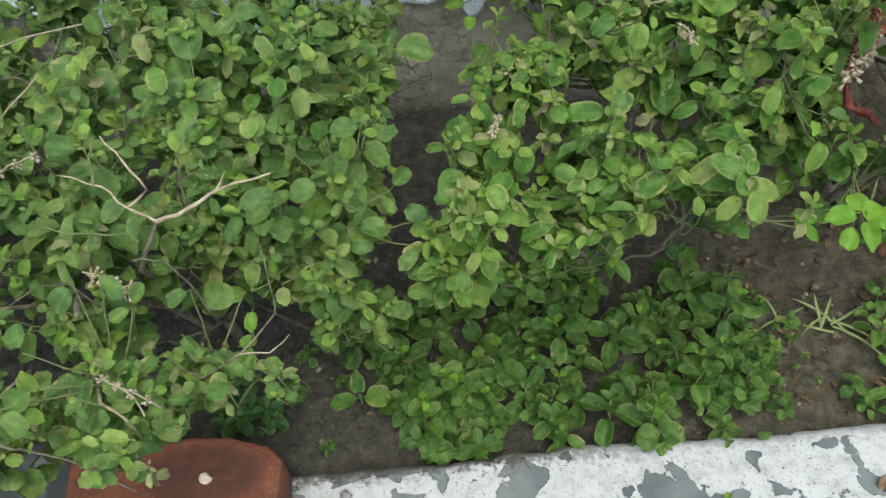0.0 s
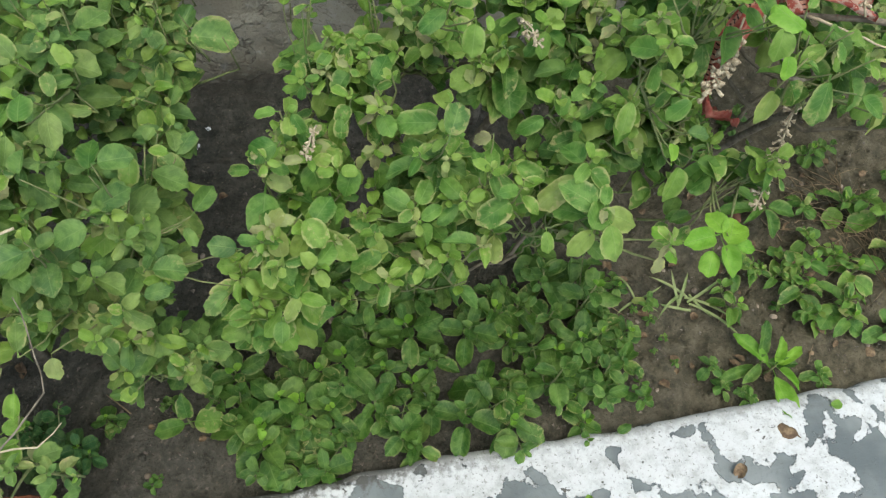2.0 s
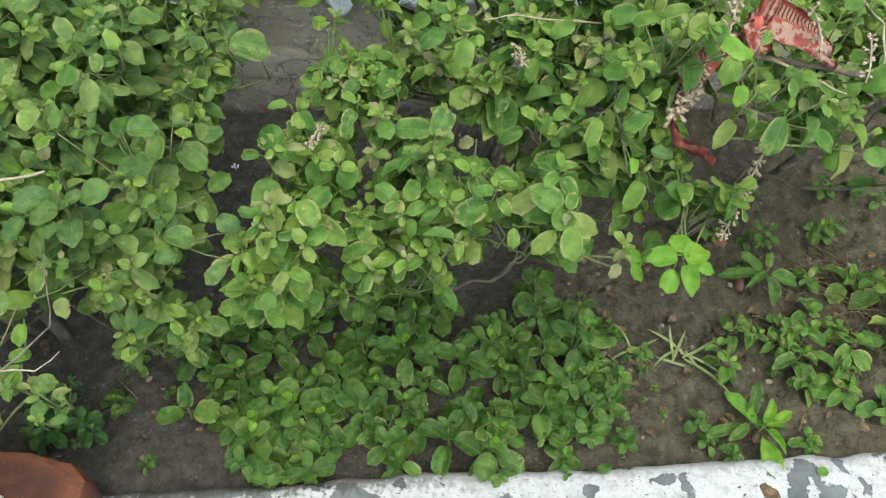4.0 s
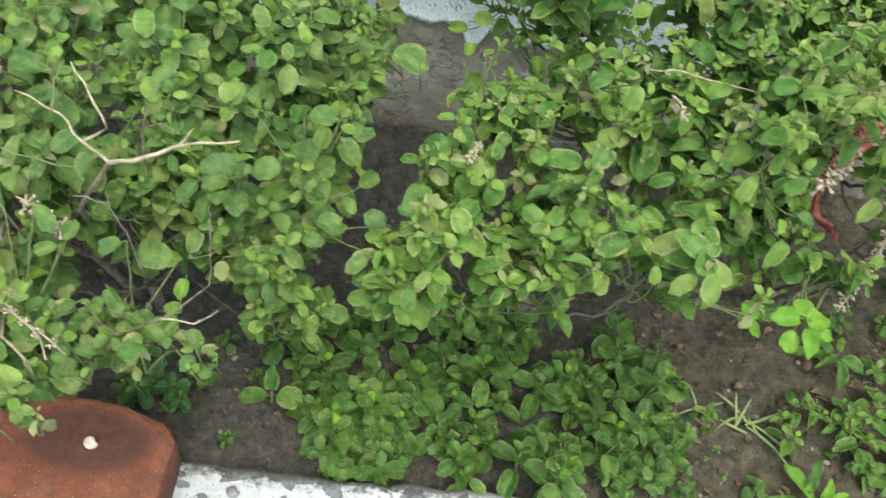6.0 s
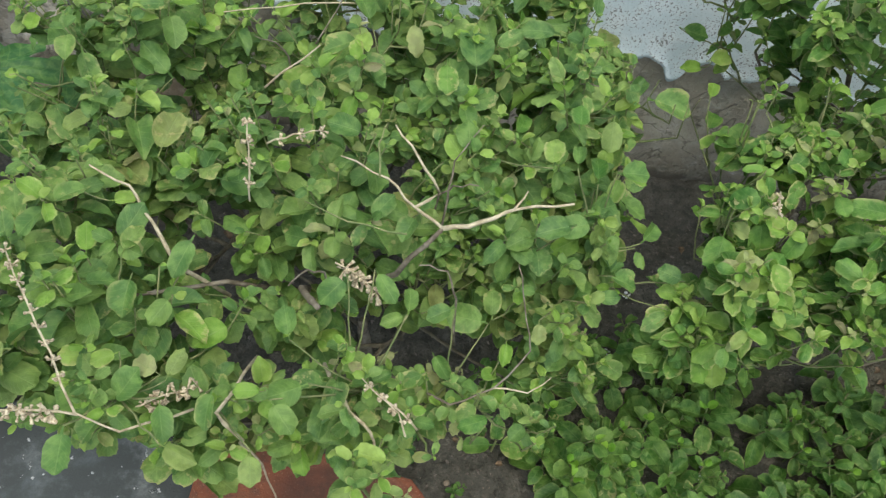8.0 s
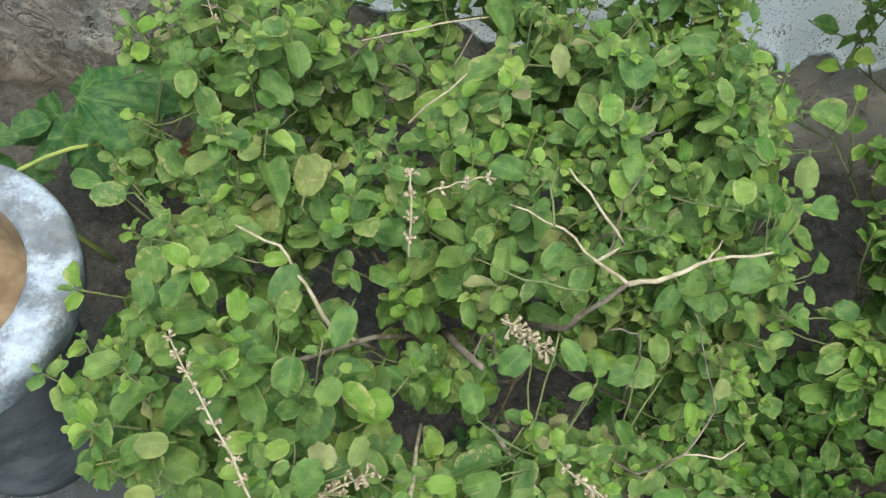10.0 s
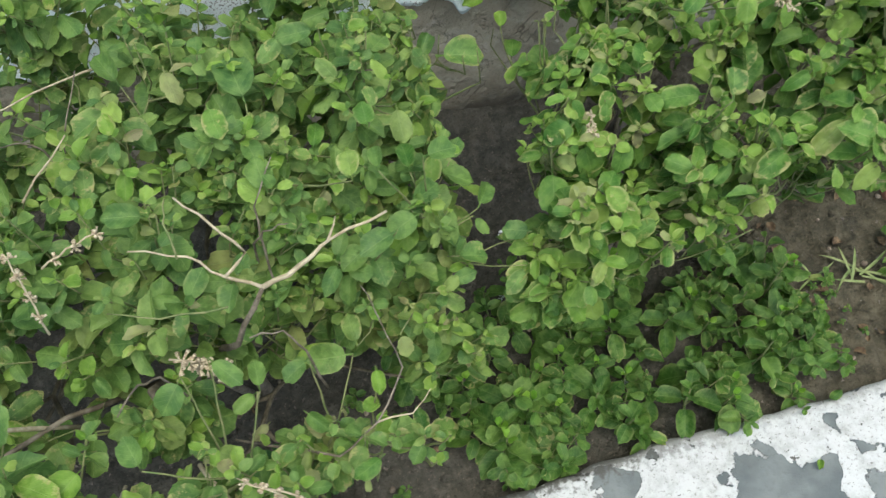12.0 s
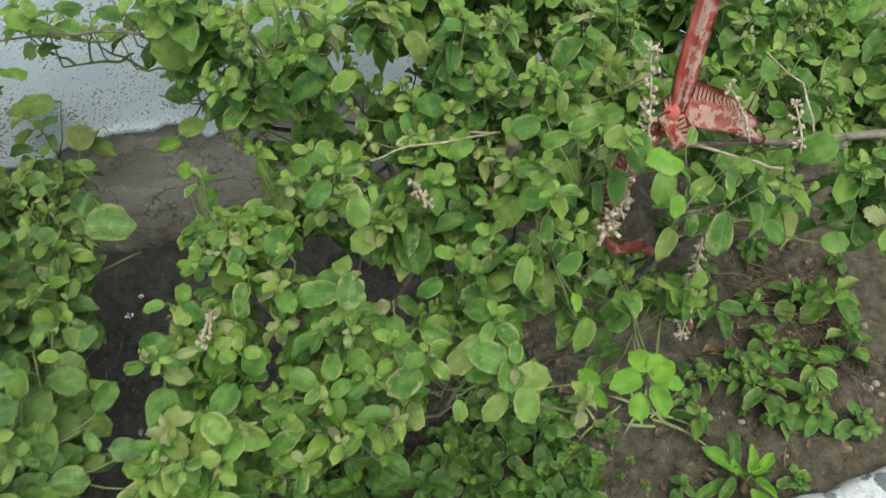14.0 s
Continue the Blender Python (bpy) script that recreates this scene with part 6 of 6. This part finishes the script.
def fallen(x, y, z, size, me, label, group):
    ob = new("fallen_leaf", me)
    ob.matrix_world = pose(x, y, z + size * 0.12, R.uniform(-15, 15), R.uniform(-15, 15), R.uniform(0, 360)) @ Matrix.Diagonal((size, size, size, 1))
    return tagged(ob, label, "fallen leaf", group)


for k in range(90):
    x, y = (R.uniform(0.26, 0.72), R.uniform(0.54, 0.80)) if R.random() < 0.7 else (R.uniform(-0.55, 0.2), R.uniform(0.58, 0.95))
    fallen(x, y, soil_z(x, y), R.uniform(0.008, 0.018), CURLED[k % 4], "curled dead brown leaf on soil", "dead leaves")
for x, y, me, size, lab in [(0.407, 0.456, CURLED[0], 0.020, "curled dead brown leaf on the kerb"), (0.475, 0.468, CURLED[1], 0.024, "curled dead brown leaf on the kerb"), (0.24, 0.455, LEAVES["tip"][2], 0.014, "small yellowed leaf fallen on the kerb"),
                            (0.281, 0.507, LEAVES["young"][4], 0.022, "green leaf fallen on the kerb edge"), (0.52, 0.495, LEAVES["tip"][5], 0.016, "small yellowed leaf fallen on the kerb")]:
    fallen(x, y, 0.018, size, me, lab, "leaves on the kerb")


def petal(x, y, size):
    bm = bmesh.new()
    for k in range(4):
        a = k * 1.6 + R.uniform(-0.3, 0.3)
        c = Vector((math.cos(a), math.sin(a), 0.3)) * size * 0.55
        blob(bm, c, size * 0.5, 0.22, 1, 0.12)
    ob = link_mesh("fallen_flower", bm, PETAL)
    ob.matrix_world = pose(x, y, soil_z(x, y) + 0.004, R.uniform(-15, 15), R.uniform(-15, 15), 0)
    return tagged(ob, "small white fallen flower on soil", "flower", "fallen flowers")


for x, y, size in [(0.100, 0.599, 0.015), (-0.116, 0.935, 0.006), (-0.006, 0.738, 0.005), (0.30, 0.69, 0.004), (-0.10, 0.955, 0.004), (0.025, 0.825, 0.006)]:
    petal(x, y, size)

co, fa = [], []
for _ in range(2600):
    x, y = R.uniform(-0.7, 0.8), R.uniform(0.53, 0.98)
    r = R.uniform(0.0006, 0.0026) * R.uniform(0.6, 1.0)
    z = soil_z(x, y)
    n0 = len(co)
    co += [(x + R.uniform(-r, r) + r * a, y + R.uniform(-r, r) + r * b, z + r * c) for a, b, c in ((1, 0, 0), (-1, 0, 0), (0, 1, 0), (0, -1, 0), (0, 0, 0.9))]
    fa += [tuple(n0 + k for k in q) for q in ((0, 2, 4), (2, 1, 4), (1, 3, 4), (3, 0, 4))]
me = bpy.data.meshes.new("soil_grit")
me.from_pydata(co, [], fa)
me.materials.append(plain_material("grey_grit", (0.07, 0.06, 0.05), (0.20, 0.175, 0.145), 120))
tagged(new("soil_grit", me), "loose pale grit strewn over dark soil", "grit", kind="stuff")

# ---- withered leaves on the left bush's drying front branch ----
for k in range(26):
    a = R.random()
    spot = Vector((lerp(-0.29, -0.19, a) + R.uniform(-0.012, 0.012), 0.500 + R.uniform(-0.02, 0.03), 0.305 + R.uniform(-0.015, 0.025)))
    d = Vector((R.uniform(-1, 1), R.uniform(-1, 0.6), R.uniform(-0.7, 0.3)))
    lf = new("leaf", LEAVES["sere" if k % 3 else "tip"][k % 12])
    lf.parent = left_bush
    lf.matrix_basis = left_bush.matrix_world.inverted() @ leaf_matrix(spot, d, (R.uniform(-0.5, 0.5), R.uniform(-0.6, 0.3), 1), R.uniform(0.009, 0.018))

# ---- sprouts and bits of twig on the bare soil ----
for k in range(26):
    x, y = (R.uniform(0.28, 0.60), R.uniform(0.54, 0.72)) if k < 10 else (R.uniform(0.46, 0.74), R.uniform(0.73, 0.88))
    plant_seedling(x, y, R.uniform(0.12, 0.24) if k < 10 else R.uniform(0.35, 0.7))
for k in range(26):
    x, y = (R.uniform(0.27, 0.70), R.uniform(0.545, 0.78)) if k < 18 else (R.uniform(-0.25, 0.1), R.uniform(0.55, 0.9))
    a, ln = R.uniform(0, 6.28), R.uniform(0.012, 0.038)
    e = (x + ln * math.cos(a), y + ln * math.sin(a))
    bm = bmesh.new()
    z0 = soil_z(x, y)
    tube(bm, bow((0, 0, 0.001), (e[0] - x, e[1] - y, soil_z(*e) - z0 + 0.002), 0.002, 4, 0.0012), 0.0009, 0.0004, 5)
    ob = link_mesh("fallen_twig", bm, STRAW)
    ob.matrix_world = pose(x, y, z0)
    tagged(ob, "thin dry brown twig lying on soil", "twig", "fallen twigs")

rr = random.Random(91)
co, fa = [], []
bm = bmesh.new()
bmesh.ops.create_icosphere(bm, subdivisions=1, radius=1.0)
ball = [v.co.copy() for v in bm.verts]
tri = [tuple(v.index for v in f.verts) for f in bm.faces]
bm.free()
for _ in range(800):
    x, y = (rr.uniform(0.25, 0.75), rr.uniform(0.53, 0.82)) if rr.random() < 0.6 else (rr.uniform(-0.6, 0.25), rr.uniform(0.53, 0.97))
    r = 0.0014 + 0.0045 * rr.random() ** 3
    c = Vector((x, y, soil_z(x, y) + r * 0.15))
    n0 = len(co)
    co += [tuple(c + Vector((v.x * r * rr.uniform(0.7, 1.3), v.y * r * rr.uniform(0.7, 1.3), v.z * r * 0.7))) for v in ball]
    fa += [tuple(n0 + k for k in t) for t in tri]
me = bpy.data.meshes.new("soil_clods")
me.from_pydata(co, [], fa)
me.polygons.foreach_set("use_smooth", [True] * len(me.polygons))
me.materials.append(SOIL)
tagged(new("soil_clods", me), "crumbled clods of brown garden soil", "soil clods", kind="stuff")
